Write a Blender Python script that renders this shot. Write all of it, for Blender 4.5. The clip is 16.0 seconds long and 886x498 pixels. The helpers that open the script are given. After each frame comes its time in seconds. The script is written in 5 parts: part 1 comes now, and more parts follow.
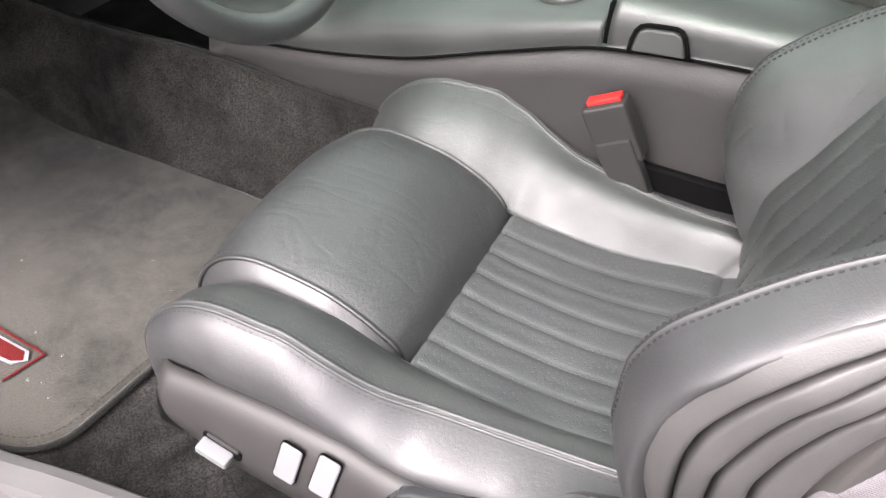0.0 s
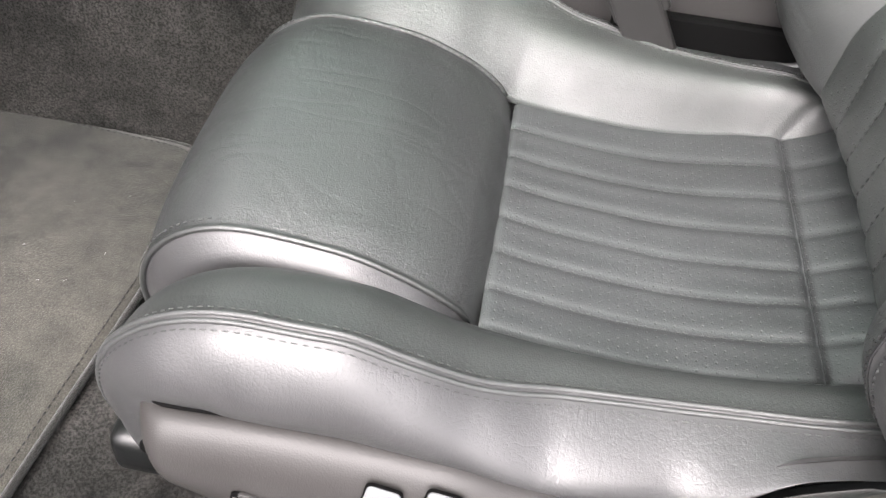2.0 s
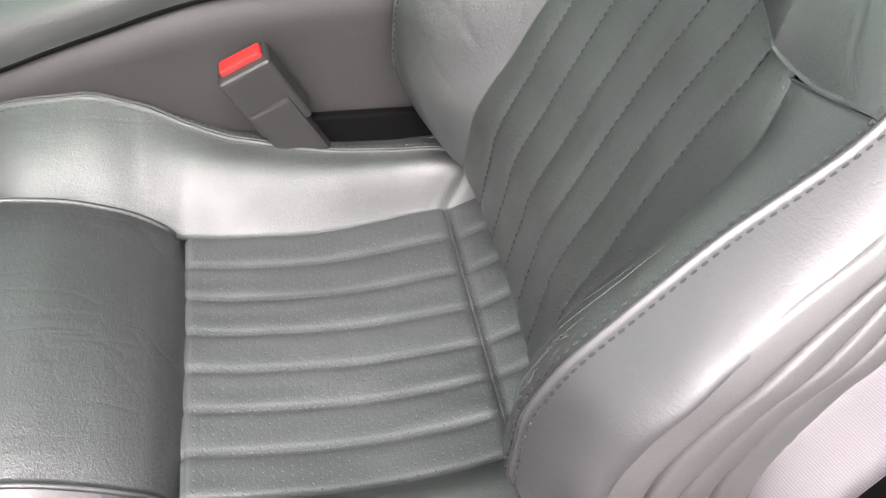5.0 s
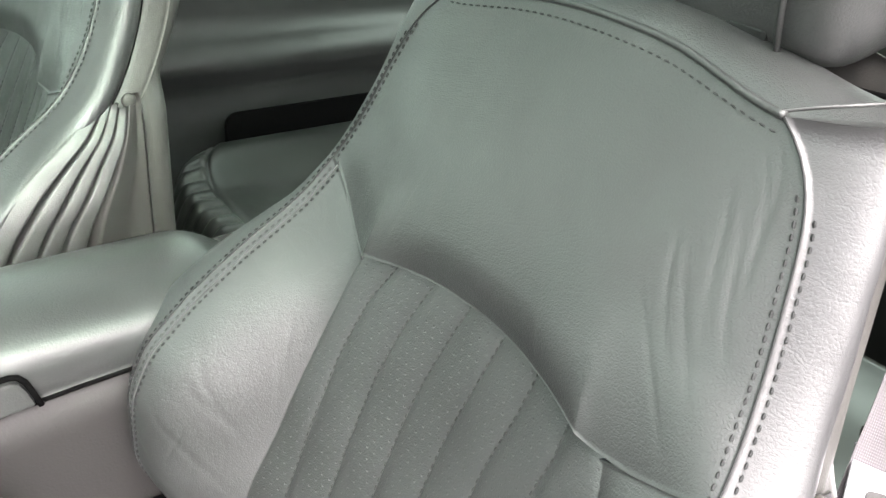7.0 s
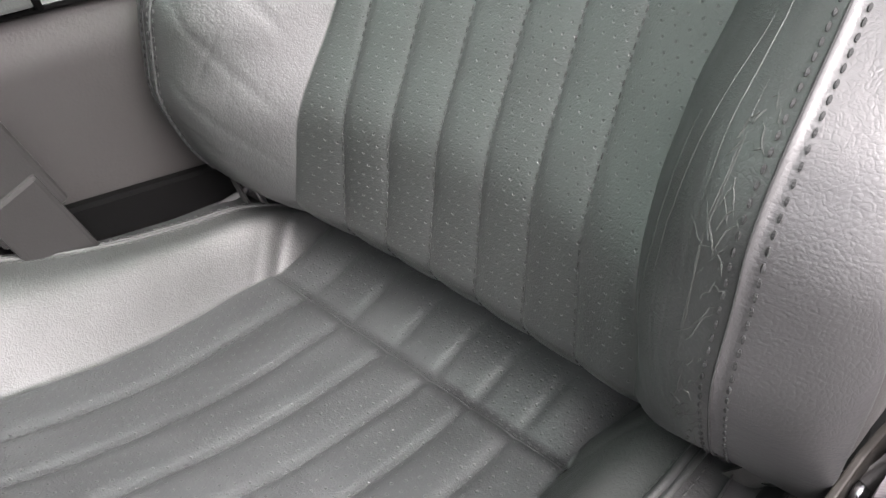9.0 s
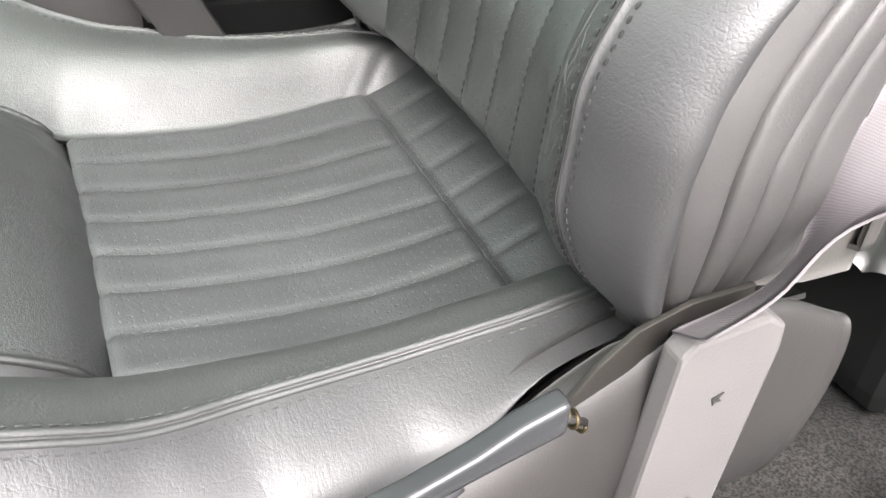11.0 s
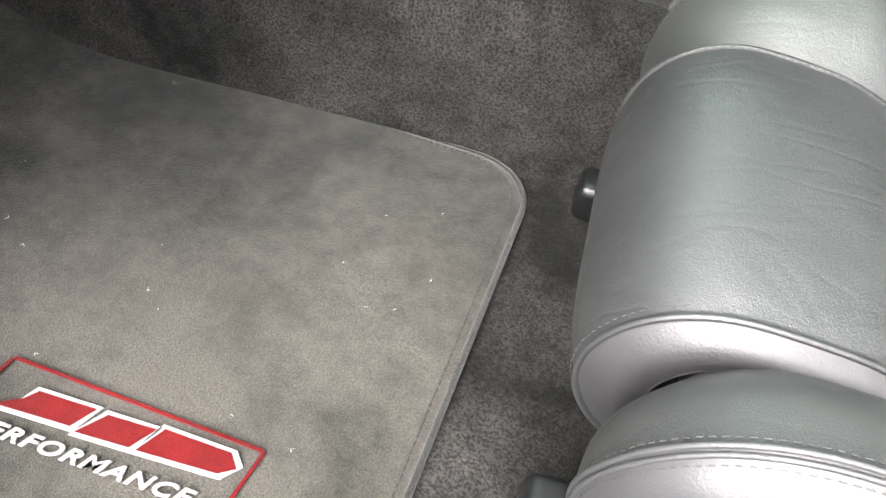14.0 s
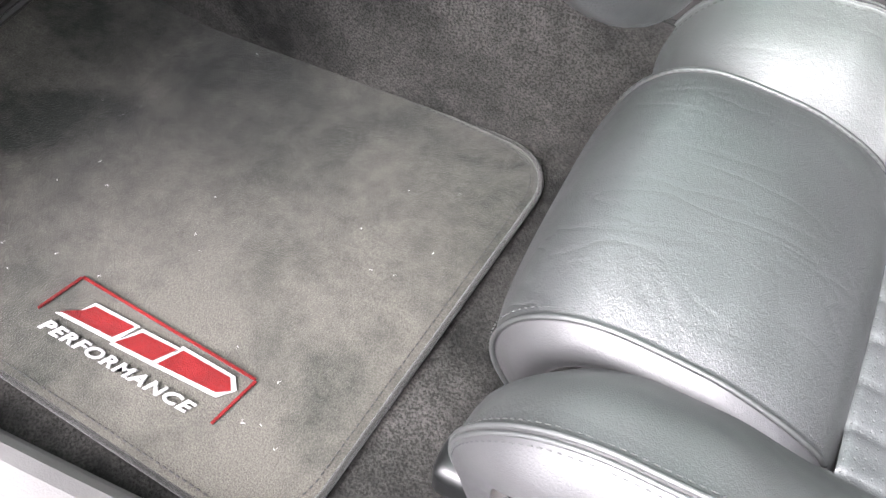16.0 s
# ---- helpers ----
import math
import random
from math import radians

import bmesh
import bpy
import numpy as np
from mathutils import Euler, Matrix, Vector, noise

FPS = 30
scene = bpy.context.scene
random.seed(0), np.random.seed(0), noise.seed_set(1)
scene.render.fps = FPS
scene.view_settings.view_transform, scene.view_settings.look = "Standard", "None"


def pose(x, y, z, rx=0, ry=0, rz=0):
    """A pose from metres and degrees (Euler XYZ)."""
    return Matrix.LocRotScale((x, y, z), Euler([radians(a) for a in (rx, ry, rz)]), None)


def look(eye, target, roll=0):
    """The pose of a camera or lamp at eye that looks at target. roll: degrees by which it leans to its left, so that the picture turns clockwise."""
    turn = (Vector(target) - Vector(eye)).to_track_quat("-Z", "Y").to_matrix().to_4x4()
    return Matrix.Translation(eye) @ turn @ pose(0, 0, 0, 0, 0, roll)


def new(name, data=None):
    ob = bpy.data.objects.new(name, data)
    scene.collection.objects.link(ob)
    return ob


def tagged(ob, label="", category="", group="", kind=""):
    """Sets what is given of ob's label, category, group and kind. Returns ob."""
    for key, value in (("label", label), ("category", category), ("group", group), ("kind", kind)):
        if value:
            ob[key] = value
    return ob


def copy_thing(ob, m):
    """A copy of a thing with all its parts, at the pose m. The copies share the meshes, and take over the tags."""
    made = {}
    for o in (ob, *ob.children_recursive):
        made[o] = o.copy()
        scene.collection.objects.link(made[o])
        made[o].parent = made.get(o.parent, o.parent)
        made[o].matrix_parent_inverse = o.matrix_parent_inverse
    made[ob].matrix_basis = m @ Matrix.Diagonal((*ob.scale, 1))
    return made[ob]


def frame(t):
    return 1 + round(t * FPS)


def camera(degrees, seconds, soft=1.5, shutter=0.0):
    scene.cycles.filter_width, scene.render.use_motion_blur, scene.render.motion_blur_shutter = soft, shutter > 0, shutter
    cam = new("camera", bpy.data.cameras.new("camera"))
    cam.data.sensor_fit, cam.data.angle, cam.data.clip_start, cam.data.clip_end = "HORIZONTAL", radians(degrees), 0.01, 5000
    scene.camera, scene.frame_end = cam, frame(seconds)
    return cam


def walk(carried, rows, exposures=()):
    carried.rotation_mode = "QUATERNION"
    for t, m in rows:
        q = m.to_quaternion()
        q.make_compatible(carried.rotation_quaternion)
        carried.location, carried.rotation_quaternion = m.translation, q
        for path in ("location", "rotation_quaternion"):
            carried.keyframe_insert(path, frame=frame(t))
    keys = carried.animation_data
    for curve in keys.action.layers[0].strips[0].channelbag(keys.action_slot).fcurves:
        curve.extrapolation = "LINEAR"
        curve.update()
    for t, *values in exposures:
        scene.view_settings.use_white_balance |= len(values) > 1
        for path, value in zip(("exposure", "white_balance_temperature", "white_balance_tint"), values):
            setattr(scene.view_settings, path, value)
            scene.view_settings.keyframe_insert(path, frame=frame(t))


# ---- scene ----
cam = camera(53.4, 16.0)
PATH = [
    (0, (-0.013, -0.012, 0.842), (-0.581, 1.428, -0.424), 5.2),
    (0.5, (-0.08, 0.024, 0.762), (-0.433, 1.45, -0.595), 6.3),
    (1, (-0.152, 0.06, 0.696), (-0.357, 1.48, -0.698), 7.0),
    (1.5, (-0.209, 0.073, 0.675), (-0.354, 1.496, -0.722), 6.0),
    (2, (-0.265, 0.13, 0.687), (-0.364, 1.535, -0.733), 6.7),
    (2.5, (-0.31, 0.202, 0.688), (-0.343, 1.585, -0.756), 8.3),
    (3, (-0.318, 0.242, 0.697), (-0.279, 1.594, -0.776), 10.4),
    (3.2, (-0.314, 0.244, 0.706), (-0.25, 1.582, -0.779), 11.3),
    (5.3, (-0.16, 0.19, 0.815), (0.276, 1.59, -0.546), 4.0),
    (5.5, (-0.167, 0.193, 0.837), (0.336, 1.595, -0.498), 4.1),
    (6, (-0.171, 0.205, 0.864), (0.482, 1.635, -0.372), 4.5),
    (6.3, (-0.166, 0.228, 0.889), (0.596, 1.659, -0.282), 4.6),
    (6.5, (-0.174, 0.25, 0.893), (0.676, 1.689, -0.206), 4.3),
    (7, (-0.204, 0.311, 0.866), (0.869, 1.707, -0.082), 4.7),
    (7.5, (-0.261, 0.333, 0.776), (0.937, 1.67, -0.106), 4.7),
    (8, (-0.298, 0.355, 0.643), (0.909, 1.639, -0.303), 2.9),
    (8.5, (-0.318, 0.346, 0.58), (0.902, 1.608, -0.378), 2.2),
    (9, (-0.331, 0.333, 0.542), (0.893, 1.583, -0.427), 1.5),
    (9.2, (-0.319, 0.337, 0.546), (0.876, 1.563, -0.488), 1.4),
    (11.3, (-0.257, 0.154, 0.56), (0.336, 1.624, -0.66), 5.9),
    (11.5, (-0.265, 0.154, 0.597), (0.235, 1.639, -0.646), 6.4),
    (12, (-0.349, 0.184, 0.652), (-0.038, 1.676, -0.643), 7.8),
    (12.5, (-0.442, 0.213, 0.634), (-0.291, 1.685, -0.711), 8.7),
    (13, (-0.525, 0.195, 0.617), (-0.486, 1.633, -0.772), 9.1),
    (13.5, (-0.597, 0.179, 0.622), (-0.655, 1.555, -0.829), 9.6),
    (14, (-0.587, 0.19, 0.655), (-0.743, 1.503, -0.845), 9.6),
    (14.5, (-0.569, 0.184, 0.679), (-0.784, 1.445, -0.858), 10.0),
    (15, (-0.546, 0.186, 0.704), (-0.809, 1.408, -0.857), 9.1),
    (15.5, (-0.474, 0.214, 0.741), (-0.848, 1.37, -0.848), 5.4),
    (16, (-0.411, 0.209, 0.764), (-0.912, 1.3, -0.835), 2.1),
]
walk(cam, [(t, look(eye, target, roll)) for t, eye, target, roll in PATH], exposures=[(0.0, 2.23, 6650, 20), (1.5, 2.18, 6650, 19), (2.5, 2.38, 6650, 14), (5.5, 2.28, 6650, 18), (6.5, 2.45, 6700, 15), (7.0, 2.60, 6700, 15), (8.0, 2.30, 6700, 18), (9.0, 2.25, 6650, 18), (11.5, 2.53, 6650, 13), (13.0, 2.60, 6620, 14), (14.0, 2.79, 6580, 15), (16.0, 3.01, 6350, 18)])

# ---- light ----
world = bpy.data.worlds.new("world")
scene.world = world
world.use_nodes = True
wt = world.node_tree
sky = wt.nodes.new("ShaderNodeTexSky")
sky.sky_type, sky.sun_disc = "NISHITA", False
sky.sun_elevation, sky.sun_rotation = radians(50), radians(192)
sky.dust_density = 4.0
soft_sky = wt.nodes.new("ShaderNodeHueSaturation")
soft_sky.inputs["Saturation"].default_value = 0.15
wt.links.new(sky.outputs["Color"], soft_sky.inputs["Color"])
wt.links.new(soft_sky.outputs["Color"], wt.nodes["Background"].inputs["Color"])
wt.nodes["Background"].inputs["Strength"].default_value = 0.165

sun = new("sun", bpy.data.lights.new("sun", "SUN"))
sun.data.energy, sun.data.angle, sun.data.color = 1.25, radians(44), (1.0, 0.955, 0.945)
sun.matrix_world = look((-0.80, -2.75, 4.4), (0, 0.7, 0.2))
# daylight through the green tinted windows
for lamp_name, power, wide, high, at, way in (("windshield_light", 0.9, 1.25, 0.70, (-0.855, 1.13, 0.815), (0.342, 0, -0.94)),
                                              ("passenger_window_light", 0.15, 1.05, 0.32, (-0.02, 1.775, 0.79), (0, -0.95, -0.25)),
                                              ("hatch_light", 2.8, 1.20, 0.70, (1.50, 1.12, 0.79), (-0.34, 0, -0.94))):
    pane_light = new(lamp_name, bpy.data.lights.new(lamp_name, "AREA"))
    pane_light.data.shape, pane_light.data.size, pane_light.data.size_y = "RECTANGLE", wide, high
    pane_light.data.energy, pane_light.data.color = power, (0.80, 1.0, 0.90)
    pane_light.matrix_world = look(at, tuple(p + q for p, q in zip(at, way)))


# ---- materials ----
def nodes_of(name):
    m = bpy.data.materials.new(name)
    m.use_nodes = True
    t = m.node_tree
    return m, t, t.nodes["Principled BSDF"]


def node(t, kind, **values):
    n = t.nodes.new(kind)
    for key, v in values.items():
        n.inputs[key].default_value = v
    return n


def ramp(t, src, stops):
    r = t.nodes.new("ShaderNodeValToRGB")
    e = r.color_ramp.elements
    while len(e) < len(stops):
        e.new(0.5)
    for el, (p, c) in zip(e, stops):
        el.position = p
        el.color = (*c, 1) if len(c) == 3 else (c[0], c[0], c[0], 1)
    t.links.new(src, r.inputs["Fac"])
    return r.outputs["Color"]


def mathn(t, op, a, b=None):
    n = t.nodes.new("ShaderNodeMath")
    n.operation = op
    for i, v in enumerate((a, b)):
        if v is None:
            continue
        if isinstance(v, (int, float)):
            n.inputs[i].default_value = v
        else:
            t.links.new(v, n.inputs[i])
    return n.outputs[0]


def bump(t, height, strength, distance, after=None):
    b = node(t, "ShaderNodeBump", Strength=abs(strength), Distance=distance)
    b.invert = strength < 0
    t.links.new(height, b.inputs["Height"])
    if after is not None:
        t.links.new(after, b.inputs["Normal"])
    return b.outputs["Normal"]


def leather(name, color, rough, grain=1.0, crease=0.5, holes=False, wear=0.35, scuff=0.12, spread=0.42, wrinkle=0.0, hole_glint=0.21, gloss=1.0, cell=430.0, crinkled=None, folds=0.0, netting=0.035):
    m, t, p = nodes_of(name)
    geo = t.nodes.new("ShaderNodeTexCoord").outputs["Object"]
    cells = node(t, "ShaderNodeTexVoronoi", Scale=cell)
    cells.feature = "DISTANCE_TO_EDGE"
    warp = node(t, "ShaderNodeTexNoise", Scale=38.0, Detail=4.0)
    mix = t.nodes.new("ShaderNodeVectorMath")
    mix.operation = "MULTIPLY_ADD"
    mix.inputs[1].default_value = (0.012, 0.012, 0.012)
    t.links.new(geo, warp.inputs["Vector"])
    t.links.new(warp.outputs["Color"], mix.inputs[0])
    t.links.new(geo, mix.inputs[2])
    t.links.new(mix.outputs[0], cells.inputs["Vector"])
    h1 = ramp(t, cells.outputs["Distance"], [(0.0, (0,)), (0.25, (1,))])
    n1 = bump(t, h1, 0.20 * grain, 0.0006)
    # a net of fine wrinkles
    net = node(t, "ShaderNodeTexVoronoi", Scale=150.0)
    net.feature = "DISTANCE_TO_EDGE"
    far_warp = t.nodes.new("ShaderNodeVectorMath")
    far_warp.operation = "MULTIPLY_ADD"
    far_warp.inputs[1].default_value = (0.035, 0.035, 0.035)
    t.links.new(warp.outputs["Color"], far_warp.inputs[0])
    t.links.new(geo, far_warp.inputs[2])
    t.links.new(far_warp.outputs[0], net.inputs["Vector"])
    patches = node(t, "ShaderNodeTexNoise", Scale=11.0, Detail=3.0)
    t.links.new(geo, patches.inputs["Vector"])
    worn = ramp(t, patches.outputs["Fac"], [(0.38, (0.15,)), (0.62, (1,))])
    lines = mathn(t, "MULTIPLY", ramp(t, net.outputs["Distance"], [(0.0, (1,)), (0.12, (0,))]), worn)
    n1 = bump(t, lines, -netting, 0.0008, n1)
    # long creases, worn in by use
    stretch = t.nodes.new("ShaderNodeMapping")
    stretch.inputs["Scale"].default_value = (1.0, 0.7, 1.6)
    stretch.inputs["Rotation"].default_value = (0.3, 0.5, 0.2)
    t.links.new(geo, stretch.inputs["Vector"])
    cr = node(t, "ShaderNodeTexNoise", Scale=26.0, Detail=6.0, Roughness=0.62, Distortion=0.9)
    t.links.new(stretch.outputs["Vector"], cr.inputs["Vector"])
    big = node(t, "ShaderNodeTexNoise", Scale=7.0, Detail=3.0)
    t.links.new(geo, big.inputs["Vector"])
    mask = ramp(t, big.outputs["Fac"], [(spread, (0,)), (spread + 0.22, (1,))])
    ridge = mathn(t, "ABSOLUTE", mathn(t, "SUBTRACT", cr.outputs["Fac"], 0.5))
    line = ramp(t, ridge, [(0.0, (1 if crease > 0.45 else 0,)), (0.035, (0,))])
    creases = mathn(t, "MULTIPLY", line, mask)
    n2 = bump(t, creases, -0.24 * crease, 0.0009, n1)
    soft = node(t, "ShaderNodeTexNoise", Scale=26.0, Detail=3.0)
    t.links.new(geo, soft.inputs["Vector"])
    n3 = bump(t, soft.outputs["Fac"], 0.25, 0.002, n2)
    if wrinkle:
        uvm = t.nodes.new("ShaderNodeMapping")
        uvm.inputs["Scale"].default_value = (1.0, 0.16, 1.0)
        t.links.new(t.nodes.new("ShaderNodeTexCoord").outputs["UV"], uvm.inputs["Vector"])
        wr = node(t, "ShaderNodeTexNoise", Scale=170.0, Detail=5.0, Roughness=0.6, Distortion=1.2)
        t.links.new(uvm.outputs["Vector"], wr.inputs["Vector"])
        where = node(t, "ShaderNodeTexNoise", Scale=13.0, Detail=3.0)
        t.links.new(geo, where.inputs["Vector"])
        wm2 = ramp(t, where.outputs["Fac"], [(0.40, (0.1,)), (0.62, (1,))])
        fine = mathn(t, "MULTIPLY", mathn(t, "ABSOLUTE", mathn(t, "SUBTRACT", wr.outputs["Fac"], 0.5)), wm2)
        n3 = bump(t, fine, wrinkle, 0.004, n3)
    if folds:
        # soft stretch lines running slantwise over the padding
        lay = t.nodes.new("ShaderNodeMapping")
        lay.inputs["Rotation"].default_value = (0.2, 0.3, 0.75)
        lay.inputs["Scale"].default_value = (0.45, 1.9, 1.1)
        t.links.new(geo, lay.inputs["Vector"])
        fn = node(t, "ShaderNodeTexNoise", Scale=15.0, Detail=2.0, Roughness=0.4, Distortion=0.5)
        t.links.new(lay.outputs["Vector"], fn.inputs["Vector"])
        fr = mathn(t, "ABSOLUTE", mathn(t, "SUBTRACT", fn.outputs["Fac"], 0.5))
        fl = ramp(t, fr, [(0.0, (1,)), (0.03, (0.5,)), (0.08, (0,))])
        fw_ = node(t, "ShaderNodeTexNoise", Scale=9.0, Detail=2.0)
        t.links.new(geo, fw_.inputs["Vector"])
        n3 = bump(t, mathn(t, "MULTIPLY", fl, ramp(t, fw_.outputs["Fac"], [(0.40, (0,)), (0.58, (1,))])), -folds, 0.003, n3)
    # short fine cracks, paler where the dye has gone
    slant = t.nodes.new("ShaderNodeMapping")
    slant.inputs["Scale"].default_value = (1.0, 1.7, 0.55)
    slant.inputs["Rotation"].default_value = (0.7, 0.3, 0.2)
    t.links.new(geo, slant.inputs["Vector"])
    crack = node(t, "ShaderNodeTexVoronoi", Scale=70.0)
    crack.feature = "DISTANCE_TO_EDGE"
    bend = t.nodes.new("ShaderNodeVectorMath")
    bend.operation = "MULTIPLY_ADD"
    bend.inputs[1].default_value = (0.016, 0.016, 0.016)
    t.links.new(warp.outputs["Color"], bend.inputs[0])
    t.links.new(slant.outputs["Vector"], bend.inputs[2])
    t.links.new(bend.outputs[0], crack.inputs["Vector"])
    spots = node(t, "ShaderNodeTexNoise", Scale=15.0, Detail=4.0, Roughness=0.6)
    t.links.new(geo, spots.inputs["Vector"])
    cm = ramp(t, spots.outputs["Fac"], [(0.62 - 0.16 * crease, (0,)), (0.80 - 0.16 * crease, (1,))])
    cracks = mathn(t, "MULTIPLY", ramp(t, crack.outputs["Distance"], [(0.0, (1 if crease > 0.45 else 0,)), (0.06, (0,))]), cm)
    n3 = bump(t, cracks, -0.22 * crease, 0.0007, n3)
    creases = mathn(t, "MAXIMUM", creases, cracks)
    crinkle = node(t, "ShaderNodeTexNoise", Scale=150.0, Detail=5.0, Roughness=0.6, Distortion=0.8)
    t.links.new(stretch.outputs["Vector"], crinkle.inputs["Vector"])
    n3 = bump(t, mathn(t, "ABSOLUTE", mathn(t, "SUBTRACT", crinkle.outputs["Fac"], 0.5)), 0.05 + 0.36 * crease if crinkled is None else crinkled, 0.0022, n3)
    col = ramp(t, big.outputs["Fac"], [(0.3, tuple(c * (1 - wear * 0.5) for c in color)), (0.7, tuple(c * (1 + wear * 0.5) for c in color))])
    rub = t.nodes.new("ShaderNodeMixRGB")
    rub.inputs["Color2"].default_value = (color[0] * 2.2, color[1] * 2.2, color[2] * 2.2, 1)
    t.links.new(mathn(t, "MULTIPLY", creases, scuff), rub.inputs["Fac"])
    t.links.new(col, rub.inputs["Color1"])
    out = rub.outputs["Color"]
    rr = ramp(t, soft.outputs["Fac"], [(0.3, (rough - 0.05,)), (0.7, (rough + 0.07,))])
    if holes:
        uv = t.nodes.new("ShaderNodeTexCoord").outputs["UV"]
        sep = t.nodes.new("ShaderNodeSeparateXYZ")
        t.links.new(uv, sep.inputs[0])
        pitch = 0.0075
        row = mathn(t, "FLOOR", mathn(t, "DIVIDE", sep.outputs[0], pitch))
        shift = mathn(t, "MULTIPLY", mathn(t, "MODULO", row, 2.0), 0.5)
        a = mathn(t, "SUBTRACT", mathn(t, "FRACT", mathn(t, "DIVIDE", sep.outputs[0], pitch)), 0.5)
        b = mathn(t, "SUBTRACT", mathn(t, "FRACT", mathn(t, "ADD", mathn(t, "DIVIDE", sep.outputs[1], pitch * 1.15), shift)), 0.5)
        d = mathn(t, "SQRT", mathn(t, "ADD", mathn(t, "MULTIPLY", a, a), mathn(t, "MULTIPLY", b, b)))
        faded = ramp(t, spots.outputs["Fac"], [(0.36, (0.40,)), (0.60, (0.95,))])
        hole = mathn(t, "MULTIPLY", ramp(t, d, [(0.085, (1,)), (0.13, (0,))]), faded)
        # pale crescent beside each hole: light caught on its edge, painted in
        low = mathn(t, "ADD", a, 0.04)
        d2 = mathn(t, "SQRT", mathn(t, "ADD", mathn(t, "MULTIPLY", low, low), mathn(t, "MULTIPLY", b, b)))
        lip = t.nodes.new("ShaderNodeMixRGB")
        lip.inputs["Color2"].default_value = (hole_glint, hole_glint * 1.04, hole_glint * 1.02, 1)
        t.links.new(mathn(t, "MULTIPLY", ramp(t, d2, [(0.130, (1,)), (0.175, (0,))]), faded), lip.inputs["Fac"])
        t.links.new(out, lip.inputs["Color1"])
        out = lip.outputs["Color"]
        dark = t.nodes.new("ShaderNodeMixRGB")
        dark.inputs["Color2"].default_value = (0.008, 0.008, 0.008, 1)
        t.links.new(hole, dark.inputs["Fac"])
        t.links.new(out, dark.inputs["Color1"])
        out = dark.outputs["Color"]
        n3 = bump(t, hole, -0.6, 0.0010, n3)
    t.links.new(out, p.inputs["Base Color"])
    t.links.new(rr, p.inputs["Roughness"])
    t.links.new(n3, p.inputs["Normal"])
    p.inputs["Specular IOR Level"].default_value = gloss
    return m


def plastic(name, color, rough, grain=0.3, scale=600.0, metallic=0.0, blotch=0.15):
    m, t, p = nodes_of(name)
    geo = t.nodes.new("ShaderNodeTexCoord").outputs["Object"]
    n = node(t, "ShaderNodeTexNoise", Scale=scale, Detail=2.0)
    big = node(t, "ShaderNodeTexNoise", Scale=9.0, Detail=4.0)
    t.links.new(geo, n.inputs["Vector"])
    t.links.new(geo, big.inputs["Vector"])
    c = ramp(t, big.outputs["Fac"], [(0.3, tuple(v * (1 - blotch) for v in color)), (0.7, tuple(min(1, v * (1 + blotch)) for v in color))])
    t.links.new(c, p.inputs["Base Color"])
    t.links.new(ramp(t, big.outputs["Fac"], [(0.3, (rough - 0.04,)), (0.7, (rough + 0.06,))]), p.inputs["Roughness"])
    t.links.new(bump(t, n.outputs["Fac"], grain, 0.0005), p.inputs["Normal"])
    p.inputs["Metallic"].default_value = metallic
    return m


def carpet(name, dark, light, scale=900.0, rows=False, sheen=0.25, pale_at=None, speckle=0.34):
    m, t, p = nodes_of(name)
    geo = t.nodes.new("ShaderNodeTexCoord").outputs["Object"]
    n = node(t, "ShaderNodeTexNoise", Scale=scale, Detail=3.0)
    mid = node(t, "ShaderNodeTexNoise", Scale=34.0, Detail=6.0, Roughness=0.75)
    big = node(t, "ShaderNodeTexNoise", Scale=6.5, Detail=3.0, Distortion=0.6)
    for k in (n, mid, big):
        t.links.new(geo, k.inputs["Vector"])
    s = mathn(t, "ADD", mathn(t, "MULTIPLY", big.outputs["Fac"], 0.62), mathn(t, "MULTIPLY", mid.outputs["Fac"], 0.38))
    if pale_at is not None:
        # paler round one place, darker away from it
        away = t.nodes.new("ShaderNodeVectorMath")
        away.operation = "DISTANCE"
        away.inputs[1].default_value = pale_at
        t.links.new(geo, away.inputs[0])
        reach = mathn(t, "ADD", away.outputs["Value"], mathn(t, "MULTIPLY", mathn(t, "SUBTRACT", big.outputs["Fac"], 0.5), 0.5))
        s = mathn(t, "ADD", s, ramp(t, reach, [(0.12, (0.13,)), (0.40, (0.0,))]))
        s = mathn(t, "SUBTRACT", s, 0.05)
    c = ramp(t, s, [(0.38, dark), (0.61, light)])
    sp = t.nodes.new("ShaderNodeMixRGB")
    sp.blend_type = "MULTIPLY"
    sp.inputs["Fac"].default_value = 0.92
    t.links.new(c, sp.inputs["Color1"])
    t.links.new(ramp(t, n.outputs["Fac"], [(0.38, (speckle,)), (0.62, (1.0,))]), sp.inputs["Color2"])
    t.links.new(sp.outputs["Color"], p.inputs["Base Color"])
    p.inputs["Roughness"].default_value = 0.95
    p.inputs["Specular IOR Level"].default_value = 0.1
    p.inputs["Sheen Weight"].default_value = sheen
    p.inputs["Sheen Roughness"].default_value = 0.5
    nn = bump(t, n.outputs["Fac"], 0.9, 0.0015)
    if rows:
        w = node(t, "ShaderNodeTexWave", Scale=95.0, Distortion=3.0)
        w.bands_direction = "DIAGONAL"
        t.links.new(geo, w.inputs["Vector"])
        nn = bump(t, w.outputs["Fac"], 0.16, 0.0008, nn)
    t.links.new(nn, p.inputs["Normal"])
    return m


